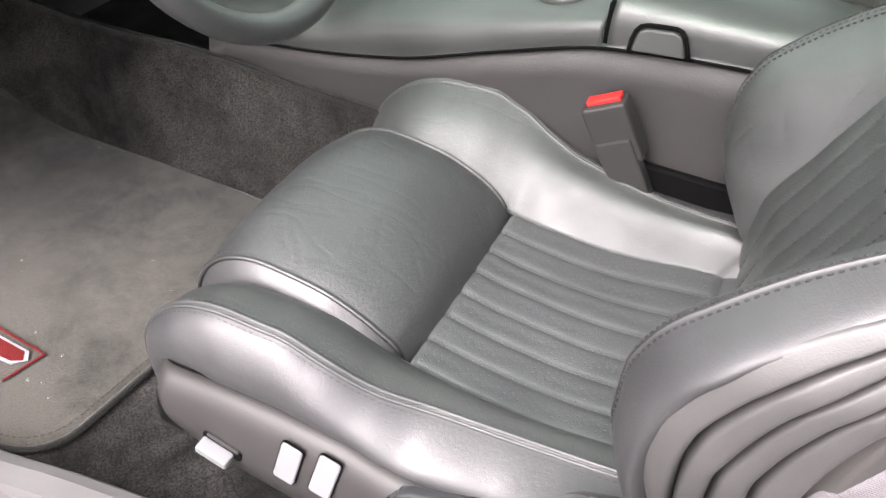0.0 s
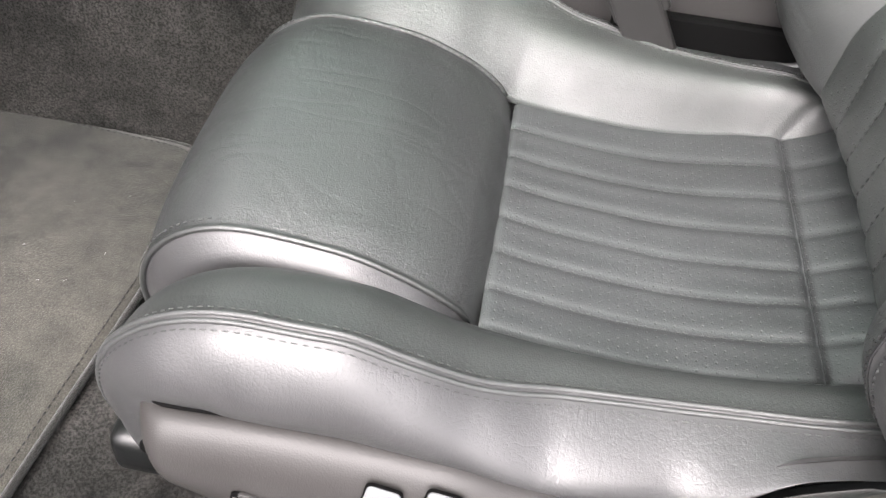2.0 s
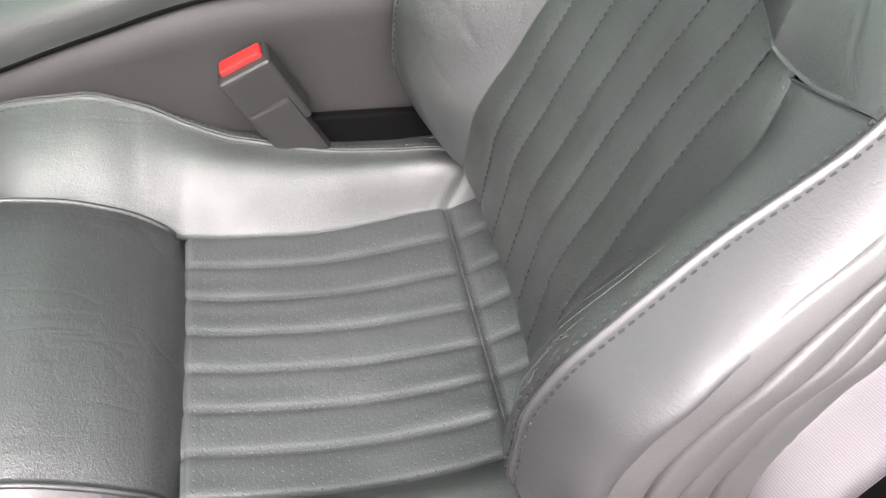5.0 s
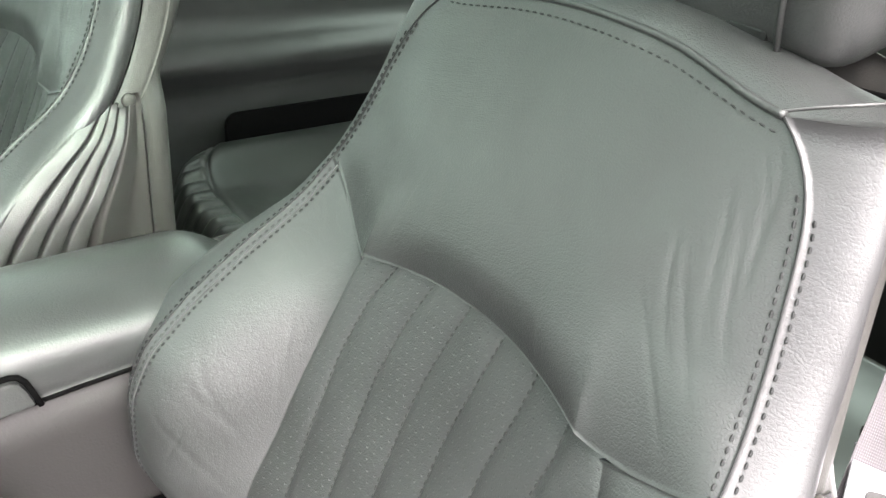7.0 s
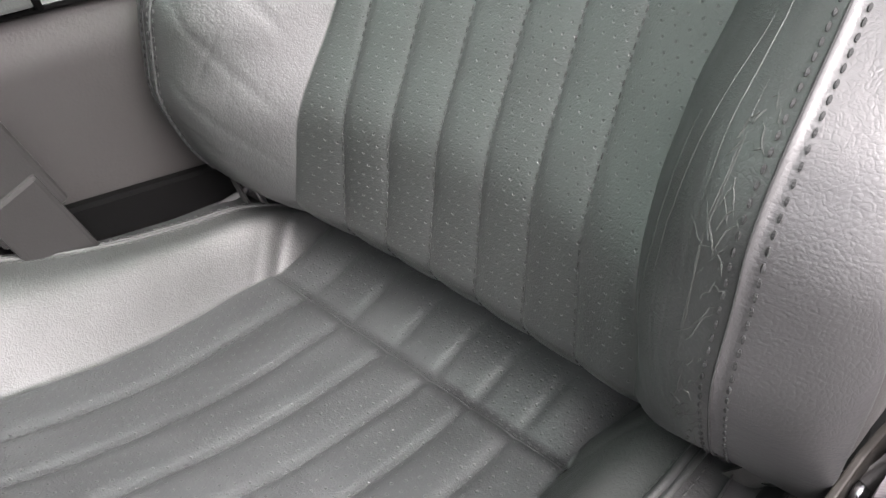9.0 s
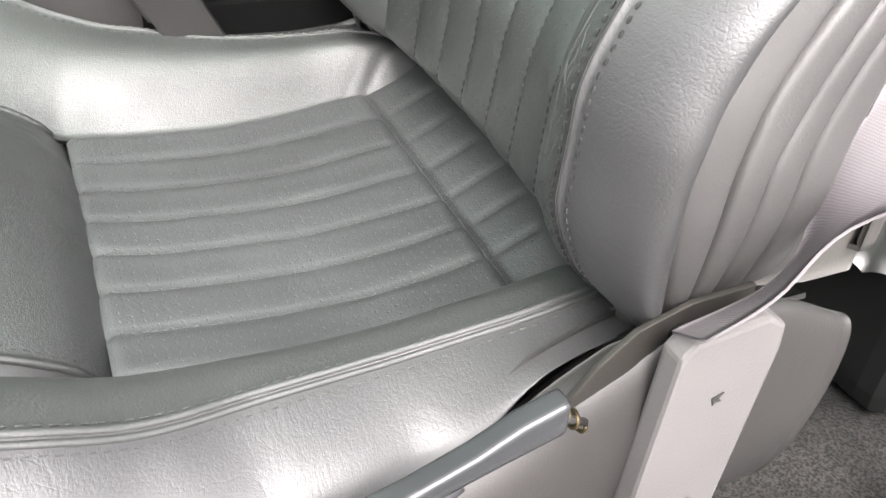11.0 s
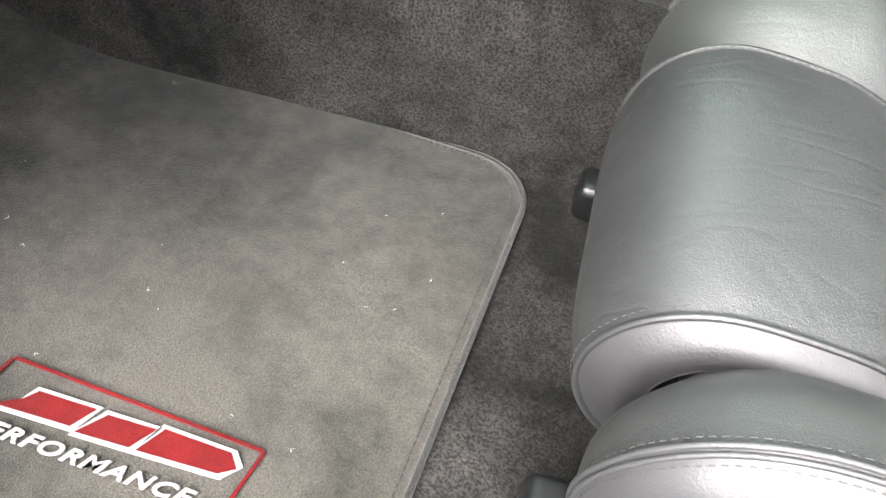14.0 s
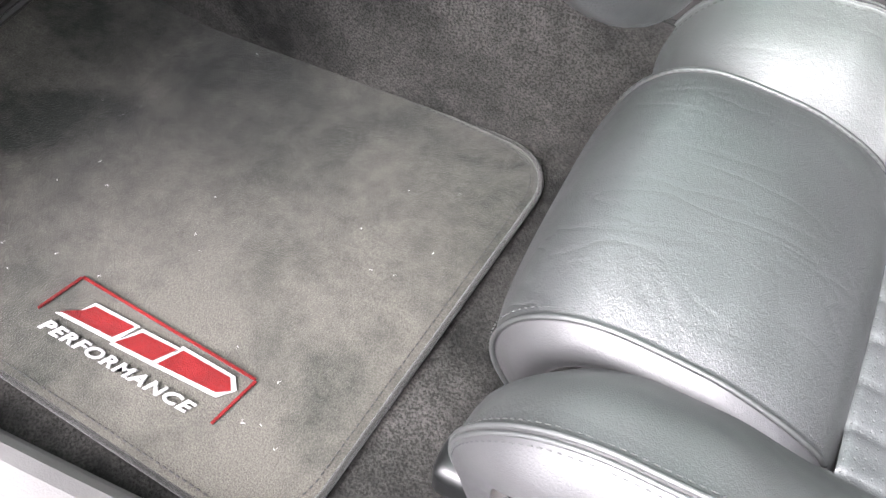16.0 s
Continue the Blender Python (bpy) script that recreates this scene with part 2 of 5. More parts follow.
def webbing(name, color):
    m, t, p = nodes_of(name)
    uv = t.nodes.new("ShaderNodeTexCoord").outputs["UV"]
    w = node(t, "ShaderNodeTexWave", Scale=180.0, Distortion=0.0)
    t.links.new(uv, w.inputs["Vector"])
    w2 = node(t, "ShaderNodeTexWave", Scale=260.0, Distortion=0.0)
    w2.bands_direction = "Y"
    t.links.new(uv, w2.inputs["Vector"])
    hgt = mathn(t, "MULTIPLY", w.outputs["Fac"], w2.outputs["Fac"])
    t.links.new(ramp(t, hgt, [(0.0, tuple(c * 0.7 for c in color)), (0.6, color)]), p.inputs["Base Color"])
    t.links.new(bump(t, hgt, 0.5, 0.0006), p.inputs["Normal"])
    p.inputs["Roughness"].default_value = 0.55
    return m


def glass(name, tint):
    m, t, p = nodes_of(name)
    p.inputs["Base Color"].default_value = (*tint, 1)
    p.inputs["Transmission Weight"].default_value = 1.0
    p.inputs["Roughness"].default_value = 0.0
    p.inputs["IOR"].default_value = 1.1
    return m


GREY = (0.027, 0.029, 0.0282)
M_LEATHER = leather("grey_leather", GREY, 0.42, grain=1.0, crease=0.4, crinkled=0.18)
M_BOLSTER = leather("grained_grey_leather", GREY, 0.53, grain=0.85, crease=0.5, scuff=0.12, cell=430.0, crinkled=0.2, folds=0.06)
M_WING = leather("creased_grey_leather", (0.028, 0.0295, 0.029), 0.46, grain=0.8, crease=0.6, scuff=0.16, spread=0.42, crinkled=0.10, folds=0.04, netting=0.07)
M_PAD = leather("smooth_grey_leather", (0.030, 0.0318, 0.0318), 0.41, grain=1.15, crease=0.6, scuff=0.10, spread=0.48, cell=500.0, crinkled=0.36, folds=0.14)
M_WORN = leather("worn_grey_leather", (0.028, 0.0282, 0.0290), 0.48, grain=0.55, crease=0.6, wear=0.4, scuff=0.18, spread=0.46, wrinkle=0.16, gloss=1.0, crinkled=0.07, netting=0.07)
M_PERF = leather("perforated_grey_leather", (0.026, 0.0278, 0.027), 0.42, grain=0.8, crease=0.6, holes=True, scuff=0.14, hole_glint=0.042, crinkled=0.17)
# same leather as the backrest centre, coloured paler for the cushion's brighter light
M_PERF_LIT = leather("perforated_leather_lit", (0.042, 0.0438, 0.045), 0.40, grain=0.6, crease=0.7, holes=True, scuff=0.14, hole_glint=0.085, crinkled=0.20)
M_REAR = leather("rear_seat_leather", (0.016, 0.018, 0.016), 0.38, grain=0.3, crease=0.0, wear=0.08, scuff=0.0, crinkled=0.02, netting=0.0)
M_CRACK = plastic("cracked_leather_edge", (0.062, 0.066, 0.062), 0.6, 0.4, 900.0, blotch=0.3)
M_STITCH = plastic("grey_thread", (0.040, 0.042, 0.041), 0.8, 0.6, 900.0)
M_DARKSTITCH = plastic("dark_thread", (0.015, 0.016, 0.016), 0.8, 0.6, 900.0)
M_TRIM = plastic("grey_trim_plastic", (0.027, 0.0255, 0.0245), 0.43, 0.35, 800.0)
M_TRIM.node_tree.nodes["Principled BSDF"].inputs["Specular IOR Level"].default_value = 0.36
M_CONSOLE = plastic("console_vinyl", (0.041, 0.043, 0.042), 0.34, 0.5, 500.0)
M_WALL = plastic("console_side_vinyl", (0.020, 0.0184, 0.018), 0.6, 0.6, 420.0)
M_SILL = plastic("sill_plastic", (0.105, 0.102, 0.10), 0.45, 0.4, 500.0)
M_FOLD = leather("fold_vinyl", (0.045, 0.0435, 0.042), 0.5, grain=0.6, crease=0.3)
M_SHELL = plastic("seat_shell_plastic", (0.056, 0.054, 0.050), 0.5, 0.4, 700.0)
M_BLACK = plastic("black_plastic", (0.005, 0.0055, 0.0055), 0.35, 0.2, 500.0)
# near-black for joints and gaps, and for the shade painted beside the console
M_SEAM_SHADE = plastic("dark_gap_shade", (0.003, 0.003, 0.003), 0.9, 0.1, 300.0)
M_SEAM_SHADE.node_tree.nodes["Principled BSDF"].inputs["Specular IOR Level"].default_value = 0.05
M_SWITCH = plastic("pale_switch_plastic", (0.155, 0.158, 0.162), 0.45, 0.1, 900.0, blotch=0.05)
M_BUCKLE = plastic("buckle_grey_plastic", (0.019, 0.0185, 0.018), 0.5, 0.3, 700.0)
M_RED = plastic("red_plastic", (0.42, 0.016, 0.014), 0.4, 0.1, 600.0)
M_CHROME = plastic("steel", (0.45, 0.45, 0.47), 0.22, 0.05, 400.0, metallic=1.0, blotch=0.05)
M_STEEL = plastic("dull_steel", (0.11, 0.108, 0.10), 0.45, 0.3, 300.0, metallic=0.8)
M_HINGE = plastic("oily_steel", (0.026, 0.024, 0.021), 0.5, 0.3, 300.0, metallic=0.4, blotch=0.4)
M_LEVER = plastic("satin_lever", (0.034, 0.036, 0.038), 0.22, 0.1, 400.0, metallic=0.2)
M_BRASS = plastic("brass_spring", (0.10, 0.078, 0.045), 0.6, 0.1, 400.0, metallic=1.0)
M_BRACKET = plastic("pale_grey_cover", (0.10, 0.096, 0.094), 0.5, 0.5, 500.0)
M_BELT = webbing("grey_webbing", (0.142, 0.131, 0.138))
M_CARPET = carpet("grey_carpet", (0.0080, 0.0081, 0.0073), (0.048, 0.0458, 0.0424), 430.0, rows=True, sheen=0.06, speckle=0.24)
M_MAT = carpet("mat_pile", (0.009, 0.0108, 0.0078), (0.073, 0.0692, 0.058), 600.0, pale_at=(0.0, 0.01, 0.0), speckle=0.5)
M_MATEDGE = carpet("mat_binding", (0.012, 0.012, 0.0105), (0.026, 0.026, 0.023), 1500.0)
M_REDTHREAD = carpet("red_embroidery", (0.11, 0.005, 0.005), (0.20, 0.009, 0.010), 1500.0, sheen=0.05)
M_WHITETHREAD = carpet("white_embroidery", (0.32, 0.32, 0.32), (0.54, 0.54, 0.54), 1500.0)
M_ROOF = plastic("headliner", (0.50, 0.50, 0.48), 0.9, 0.6, 300.0)
M_PAINT = plastic("car_paint", (0.05, 0.05, 0.052), 0.3, 0.05, 300.0)
M_GROUND = plastic("asphalt", (0.11, 0.108, 0.106), 0.85, 0.6, 60.0, blotch=0.2)
M_GLASS = glass("green_tinted_glass", (0.56, 0.74, 0.62))
# made-up darker tint that holds light off the passenger seat
M_DIMGLASS = glass("dimming_roof_glass", (0.26, 0.34, 0.29))


# ---- helpers for meshes ----
def thing(name, at, label, category, group="", kind=""):
    ob = new(name)
    ob.location = at
    return tagged(ob, label, category, group, kind)


def raw(name, verts, faces, material, parent=None, smooth=True, uvs=None, label="", kind=""):
    me = bpy.data.meshes.new(name)
    me.from_pydata([tuple(v) for v in verts], [], [tuple(f) for f in faces])
    if uvs is not None:
        layer = me.uv_layers.new(name="uv")
        for loop in me.loops:
            layer.data[loop.index].uv = uvs[loop.vertex_index]
    me.materials.append(material)
    if smooth:
        me.polygons.foreach_set("use_smooth", [True] * len(me.polygons))
    me.update()
    ob = new(name, me)
    if parent is not None:
        ob.parent = parent
    return tagged(ob, label, kind=kind)


def part(name, bm, material, parent, label="", smooth=False):
    me = bpy.data.meshes.new(name)
    bmesh.ops.recalc_face_normals(bm, faces=bm.faces)
    bm.to_mesh(me)
    bm.free()
    me.materials.append(material)
    if smooth:
        me.polygons.foreach_set("use_smooth", [True] * len(me.polygons))
    ob = new(name, me)
    if parent is not None:
        ob.parent = parent
    return tagged(ob, label)


def curve(xs, ys):
    """A smooth function through a few points."""
    xs, ys = np.array(xs, float), np.array(ys, float)
    d = np.diff(ys) / np.diff(xs)
    m = np.zeros(len(xs))
    m[0], m[-1] = d[0], d[-1]
    for i in range(1, len(xs) - 1):
        m[i] = 0 if d[i - 1] * d[i] <= 0 else 2 * d[i - 1] * d[i] / (d[i - 1] + d[i])

    def f(x):
        x = np.clip(x, xs[0], xs[-1])
        i = np.clip(np.searchsorted(xs, x) - 1, 0, len(xs) - 2)
        h = xs[i + 1] - xs[i]
        s = (x - xs[i]) / h
        return (ys[i] * (2 * s**3 - 3 * s**2 + 1) + ys[i + 1] * (3 * s**2 - 2 * s**3)
                + m[i] * h * (s**3 - 2 * s**2 + s) + m[i + 1] * h * (s**3 - s**2))
    return f


def sheet(name, f, us, vs, material, parent, label="", thick=0.006, core=None):
    """A padded panel: the grid f(u, v), with edges turned under, towards its core, by its thickness."""
    us, vs = np.asarray(us, float), np.asarray(vs, float)
    P = np.array([[f(u, v) for v in vs] for u in us])
    nu, nv = len(us), len(vs)
    du = np.gradient(P, axis=0)
    dv = np.gradient(P, axis=1)
    N = np.cross(du, dv)
    N /= np.linalg.norm(N, axis=2, keepdims=True) + 1e-9
    way = np.mean(N[:, :, 2]) if core is None else np.mean(np.sum(N * (P - np.array(core)), axis=2))
    if way < 0:
        N = -N
    Q = P - N * thick
    top = P.reshape(-1, 3)
    low = Q.reshape(-1, 3)
    idx = np.arange(nu * nv).reshape(nu, nv)
    faces = []
    for i in range(nu - 1):
        for j in range(nv - 1):
            faces.append((idx[i, j], idx[i + 1, j], idx[i + 1, j + 1], idx[i, j + 1]))
    rim = list(idx[:, 0]) + list(idx[-1, 1:]) + list(idx[-2::-1, -1]) + list(idx[0, -2:0:-1])
    k = nu * nv
    pos = {r: k + n for n, r in enumerate(rim)}
    verts = list(top) + [low[r] for r in rim]
    for a, b in zip(rim, rim[1:] + rim[:1]):
        faces.append((a, b, pos[b], pos[a]))
    lu = np.concatenate([[0], np.cumsum(np.linalg.norm(np.diff(P[:, nv // 2], axis=0), axis=1))])
    lv = np.concatenate([[0], np.cumsum(np.linalg.norm(np.diff(P[nu // 2], axis=0), axis=1))])
    uv = [(lu[i], lv[j]) for i in range(nu) for j in range(nv)]
    uv += [uv[r] for r in rim]
    return raw(name, verts, faces, material, parent, True, uv, label)


def tube(name, path, radius, material, parent, label="", sides=8, flat=1.0, closed=False):
    """A bead or cord along a path."""
    P = np.array(path, float)
    n = len(P)
    T = np.gradient(P, axis=0)
    if closed:
        T = np.roll(P, -1, 0) - np.roll(P, 1, 0)
    T /= np.linalg.norm(T, axis=1, keepdims=True) + 1e-9
    verts, faces = [], []
    side = np.cross(T[0], (0.31, 0.17, 0.93))
    for i in range(n):
        side = side - T[i] * (side @ T[i])
        side /= np.linalg.norm(side) + 1e-9
        up = np.cross(T[i], side)
        for k in range(sides):
            a = 2 * math.pi * k / sides
            verts.append(P[i] + radius * (math.cos(a) * side + flat * math.sin(a) * up))
    for i in range(n if closed else n - 1):
        for k in range(sides):
            a, b = i * sides + k, i * sides + (k + 1) % sides
            c, d = ((i + 1) % n) * sides + (k + 1) % sides, ((i + 1) % n) * sides + k
            faces.append((a, b, c, d))
    if not closed:
        faces.append(tuple(range(sides))[::-1])
        faces.append(tuple((n - 1) * sides + k for k in range(sides)))
    return raw(name, verts, faces, material, parent, True, None, label)


def resample(path, step):
    P = np.array(path, float)
    L = np.concatenate([[0], np.cumsum(np.linalg.norm(np.diff(P, axis=0), axis=1))])
    s = np.arange(0, L[-1], step)
    return np.stack([np.interp(s, L, P[:, k]) for k in range(3)], 1)


def stitches(path, parent, material, length=0.0042, gap=0.0028, r=0.0006, name="stitching", label=""):
    """One row of thread: short rounded dashes along a path."""
    P = resample(path, (length + gap) / 4)
    verts, faces = [], []
    for i in range(0, len(P) - 3, 4):
        a, b = P[i], P[i + 2] + (P[i + 3] - P[i + 2]) * 0.3
        t = b - a
        t /= np.linalg.norm(t) + 1e-9
        s = np.cross(t, (0.1, 0.2, 0.97))
        s /= np.linalg.norm(s) + 1e-9
        u = np.cross(s, t)
        k = len(verts)
        for q, w in ((a, 0.5), (a * 0.7 + b * 0.3, 1), (a * 0.3 + b * 0.7, 1), (b, 0.5)):
            for c in range(4):
                ang = math.pi / 2 * c
                verts.append(q + r * w * (math.cos(ang) * s + math.sin(ang) * u))
        for j in range(3):
            for c in range(4):
                faces.append((k + 4 * j + c, k + 4 * j + (c + 1) % 4, k + 4 * j + 4 + (c + 1) % 4, k + 4 * j + 4 + c))
        faces += [(k + 3, k + 2, k + 1, k), (k + 12, k + 13, k + 14, k + 15)]
    return raw(name, verts, faces, material, parent, False, None, label, kind="stuff")


def box(size, bevel=0.004, seg=3, at=(0, 0, 0), turn=None):
    bm = bmesh.new()
    bmesh.ops.create_cube(bm, size=1.0)
    bmesh.ops.scale(bm, vec=size, verts=bm.verts)
    if bevel:
        bmesh.ops.bevel(bm, geom=bm.edges[:], offset=bevel, segments=seg, profile=0.6, affect="EDGES")
    if turn is not None:
        bmesh.ops.transform(bm, matrix=turn, verts=bm.verts)
    bmesh.ops.translate(bm, vec=at, verts=bm.verts)
    return bm


def prism(outline, depth, axis="y", bevel=0.003, seg=2):
    """A plate from an outline of (a, b), thick along the axis."""
    bm = bmesh.new()
    def put(a, b, d):
        return {"y": (a, d, b), "z": (a, b, d), "x": (d, a, b)}[axis]
    f = bm.faces.new([bm.verts.new(put(a, b, 0)) for a, b in outline])
    r = bmesh.ops.extrude_face_region(bm, geom=[f])
    bmesh.ops.translate(bm, vec=Vector(put(0, 0, depth)), verts=[v for v in r["geom"] if isinstance(v, bmesh.types.BMVert)])
    bmesh.ops.recalc_face_normals(bm, faces=bm.faces)
    if bevel:
        rim = [e for e in bm.edges if e.calc_face_angle(0) > 0.5]
        bmesh.ops.bevel(bm, geom=rim, offset=bevel, segments=seg, profile=0.6, affect="EDGES")
    return bm


def rounded(w, h, r, n=5):
    """Outline of a rounded rectangle round the origin."""
    out = []
    for cx, cy, a0 in ((w / 2 - r, h / 2 - r, 0), (-w / 2 + r, h / 2 - r, 90), (-w / 2 + r, -h / 2 + r, 180), (w / 2 - r, -h / 2 + r, 270)):
        for k in range(n + 1):
            a = radians(a0 + 90 * k / n)
            out.append((cx + r * math.cos(a), cy + r * math.sin(a)))
    return out


lin = np.linspace

# ---- the seat: shape in metres, x to the rear, c across from its middle, z up ----
BEND_X, BEND_Z = -0.40, 0.150        # the front rolls over about this line


def roll_over(x, c, h, ahead=0.0):
    """Past the bend the section turns downward; ahead moves the whole front forward."""
    x = x - ahead * max(0.0, min(1.0, (-0.28 - x) / 0.12))
    line = BEND_X - ahead
    if x >= line:
        return np.array((x, c, h))
    a = (line - x) / 0.115
    r = h - BEND_Z
    return np.array((line - r * math.sin(a), c, BEND_Z + r * math.cos(a)))


PAD_AHEAD = 0.034
BACK_CORE = (0.20, 0, 0.45)


X_FRONT = BEND_X - 0.115 * 2.5
seam_c = curve([-0.63, -0.40, -0.30, -0.262, -0.15, -0.05, 0.03], [0.142, 0.148, 0.148, 0.145, 0.147, 0.143, 0.132])
seam_z = curve([-0.63, -0.40, -0.35, -0.30, -0.262, -0.20, -0.10, 0.03], [0.217, 0.223, 0.219, 0.205, 0.189, 0.181, 0.176, 0.184])
welt_c = curve([-0.63, -0.50, -0.40, -0.35, -0.30, -0.25, -0.20, -0.10, -0.02, 0.03, 0.10], [0.230, 0.247, 0.251, 0.252, 0.249, 0.238, 0.224, 0.214, 0.212, 0.205, 0.190])
welt_z = curve([-0.63, -0.40, -0.35, -0.30, -0.25, -0.20, -0.12, -0.05, 0.0, 0.03, 0.10], [0.268, 0.280, 0.280, 0.264, 0.240, 0.228, 0.223, 0.226, 0.230, 0.226, 0.205])
far_lift = curve([-0.42, -0.32, -0.26, -0.20, -0.15, -0.08, 0.0, 0.06], [0.0, 0.004, 0.009, 0.009, 0.004, -0.004, -0.011, -0.012])
base_c = curve([-0.63, -0.40, -0.20, -0.10, -0.05, 0.03], [0.262, 0.278, 0.278, 0.272, 0.256, 0.240])
base_z = curve([-0.63, -0.46, -0.37, -0.27, -0.20, -0.12, -0.05, 0.03], [0.192, 0.198, 0.198, 0.192, 0.178, 0.176, 0.196, 0.222])
rear_rise = curve([-0.15, -0.12, -0.09, -0.067, -0.045, -0.02, 0.03], [0.15, 0.178, 0.197, 0.212, 0.223, 0.227, 0.226])
pad_z = curve([-0.63, -0.40, -0.35, -0.31, -0.285, -0.268, -0.258], [0.258, 0.265, 0.259, 0.242, 0.223, 0.201, 0.176])


def welt_up(x, sign):
    """Height of the bolster's welt; the inner bolster falls away more evenly."""
    return welt_z(x) + (far_lift(x) if sign > 0 else 0.0)


def seam(x, sign):
    """How far from the middle the seam beside the pleats lies; the inner one swings out at the rear."""
    k = max(0.0, min(1.0, (x + 0.17) / 0.20))
    return seam_c(x) + (0.030 * k * k * (3 - 2 * k) if sign > 0 else 0.0)


def furrow(u, v, a, b, width):
    """How deep the point (u, v) lies in a crease that runs from a to b and fades at its ends."""
    dx, dy = b[0] - a[0], b[1] - a[1]
    k = ((u - a[0]) * dx + (v - a[1]) * dy) / (dx * dx + dy * dy)
    if k < 0 or k > 1:
        return 0.0
    d = math.hypot(u - a[0] - k * dx, v - a[1] - k * dy)
    return math.exp(-(d / width) ** 2) * math.sin(k * math.pi) ** 0.7


PAD_CREASES = (((-2.40, 0.98), (-2.20, 0.62), 0.016), ((-2.52, 0.92), (-2.22, 0.80), 0.014), ((-3.0, -0.95), (-3.5, -0.40), 0.018),
               ((-3.3, -0.98), (-3.9, -0.62), 0.02), ((-2.9, -0.98), (-3.2, -0.60), 0.016), ((-3.6, -0.98), (-4.3, -0.70), 0.018))


def cushion_pad(x, v):
    w = seam_c(x) - 0.003
    c = v * w
    edge = abs(v) ** 4
    h = pad_z(x) - 0.010 * v * v - 0.010 * edge
    h = h + 0.0016 * noise.noise((x * 9, c * 9, 2.0)) * (1 - edge)
    front = max(0.0, min(1.0, (-0.42 - x) / 0.12))
    h -= 0.009 * front * front * (3 - 2 * front) * (1 - v * v)
    for a, b, w in PAD_CREASES:
        h -= 0.0008 * furrow(x * 8, v, a, b, w)
    return roll_over(x, c, h, PAD_AHEAD)


def pad_strip(sign):
    def f(x, v):
        w = seam_c(x)
        top = pad_z(x) - 0.021
        low = min(seam_z(x) - 0.004, top - 0.001)
        c = w - 0.002 + 0.011 * math.sin(v * math.pi) + 0.014 * v * v
        return roll_over(x, sign * c, top + (low - 0.004 - top) * v, PAD_AHEAD * (1 - 0.55 * v))
    return f


PLEATS = 7


def insert_at(x, v):
    """v from -1 to 1 across the pleated part."""
    w = seam(x, v)
    k = (v + 1) / 2 * PLEATS
    fr = k - math.floor(k)
    puff = 1 - abs(2 * fr - 1) ** 5
    amp = 0.0030 * (1 - 0.72 * max(0.0, 1 + x / 0.012) ** 2)
    z = seam_z(x) - 0.006 + amp * puff
    z += 0.004 * (1 - v * v) * math.sin(max(0, min(1, (x + 0.26) / 0.26)) * math.pi) * -1
    ends = min(1, abs(x + 0.262) / 0.007)
    z -= 0.005 * (1 - ends) ** 2
    z -= 0.0020 * max(0.0, 1 + x / 0.010) ** 2
    z += 0.0010 * noise.noise((x * 30, v * 9, 5.0))
    return np.array((x, v * w, z))


def rear_band(x, v):
    s = min(1.0, x / 0.075)
    w = seam(x, v) * (1 + (0.09 if v > 0 else 0.20) * s)
    k = (v + 1) / 2 * PLEATS
    fr = k - math.floor(k)
    puff = 1 - abs(2 * fr - 1) ** 5
    z = seam_z(0.0) - 0.0080 + 0.036 * s ** 1.2 + 0.0034 * puff * (0.25 + 0.75 * math.sin(min(1, s * 1.25) * math.pi) ** 0.6 if 0 < s < 0.8 else 0.25)
    z -= 0.026 * s * max(0.0, (-v - 0.72) / 0.28) ** 2
    return np.array((x, v * w + 0.012 * s * (0.3 - v), z))


def bolster_top(sign):
    def f(x, v):
        a, za, b, zb = seam(x, sign) - 0.001, seam_z(x) - 0.007, welt_c(x), welt_up(x, sign)
        s = math.sin(v * math.pi / 2)
        c = a + (b - a) * v
        q = max(0.0, min(1.0, (-0.22 - x) / 0.08)) if sign > 0 else 0.0
        round_ = 0.55 - 0.40 * q
        z = za + (zb - za) * (round_ * s + (1 - round_) * v) + (0.010 - 0.005 * q) * math.sin(v * math.pi) ** 2
        z += 0.0018 * noise.noise((x * 14, c * 14, sign)) * math.sin(v * math.pi)
        z -= (0.0040 if sign > 0 else 0.0012) * math.exp(-((x + 0.266 - 0.03 * v) / 0.013) ** 2) * (1 - v) ** 1.5 * min(1.0, v * 5 + 0.3)
        # the tuck where the bolster runs under the backrest
        tuck = x - (0.000 + 0.055 * v)
        z -= 0.0045 * math.exp(-(tuck / 0.006) ** 2) * max(0.0, 1 - v * v) + (0.030 * max(0.0, tuck) * (1 - v) if sign > 0 else 0.0)
        z -= 0.0016 * math.exp(-((tuck + 0.020) / 0.004) ** 2) * max(0.0, 1 - v / 0.6)
        return roll_over(x, sign * c, z, -0.006)
    return f


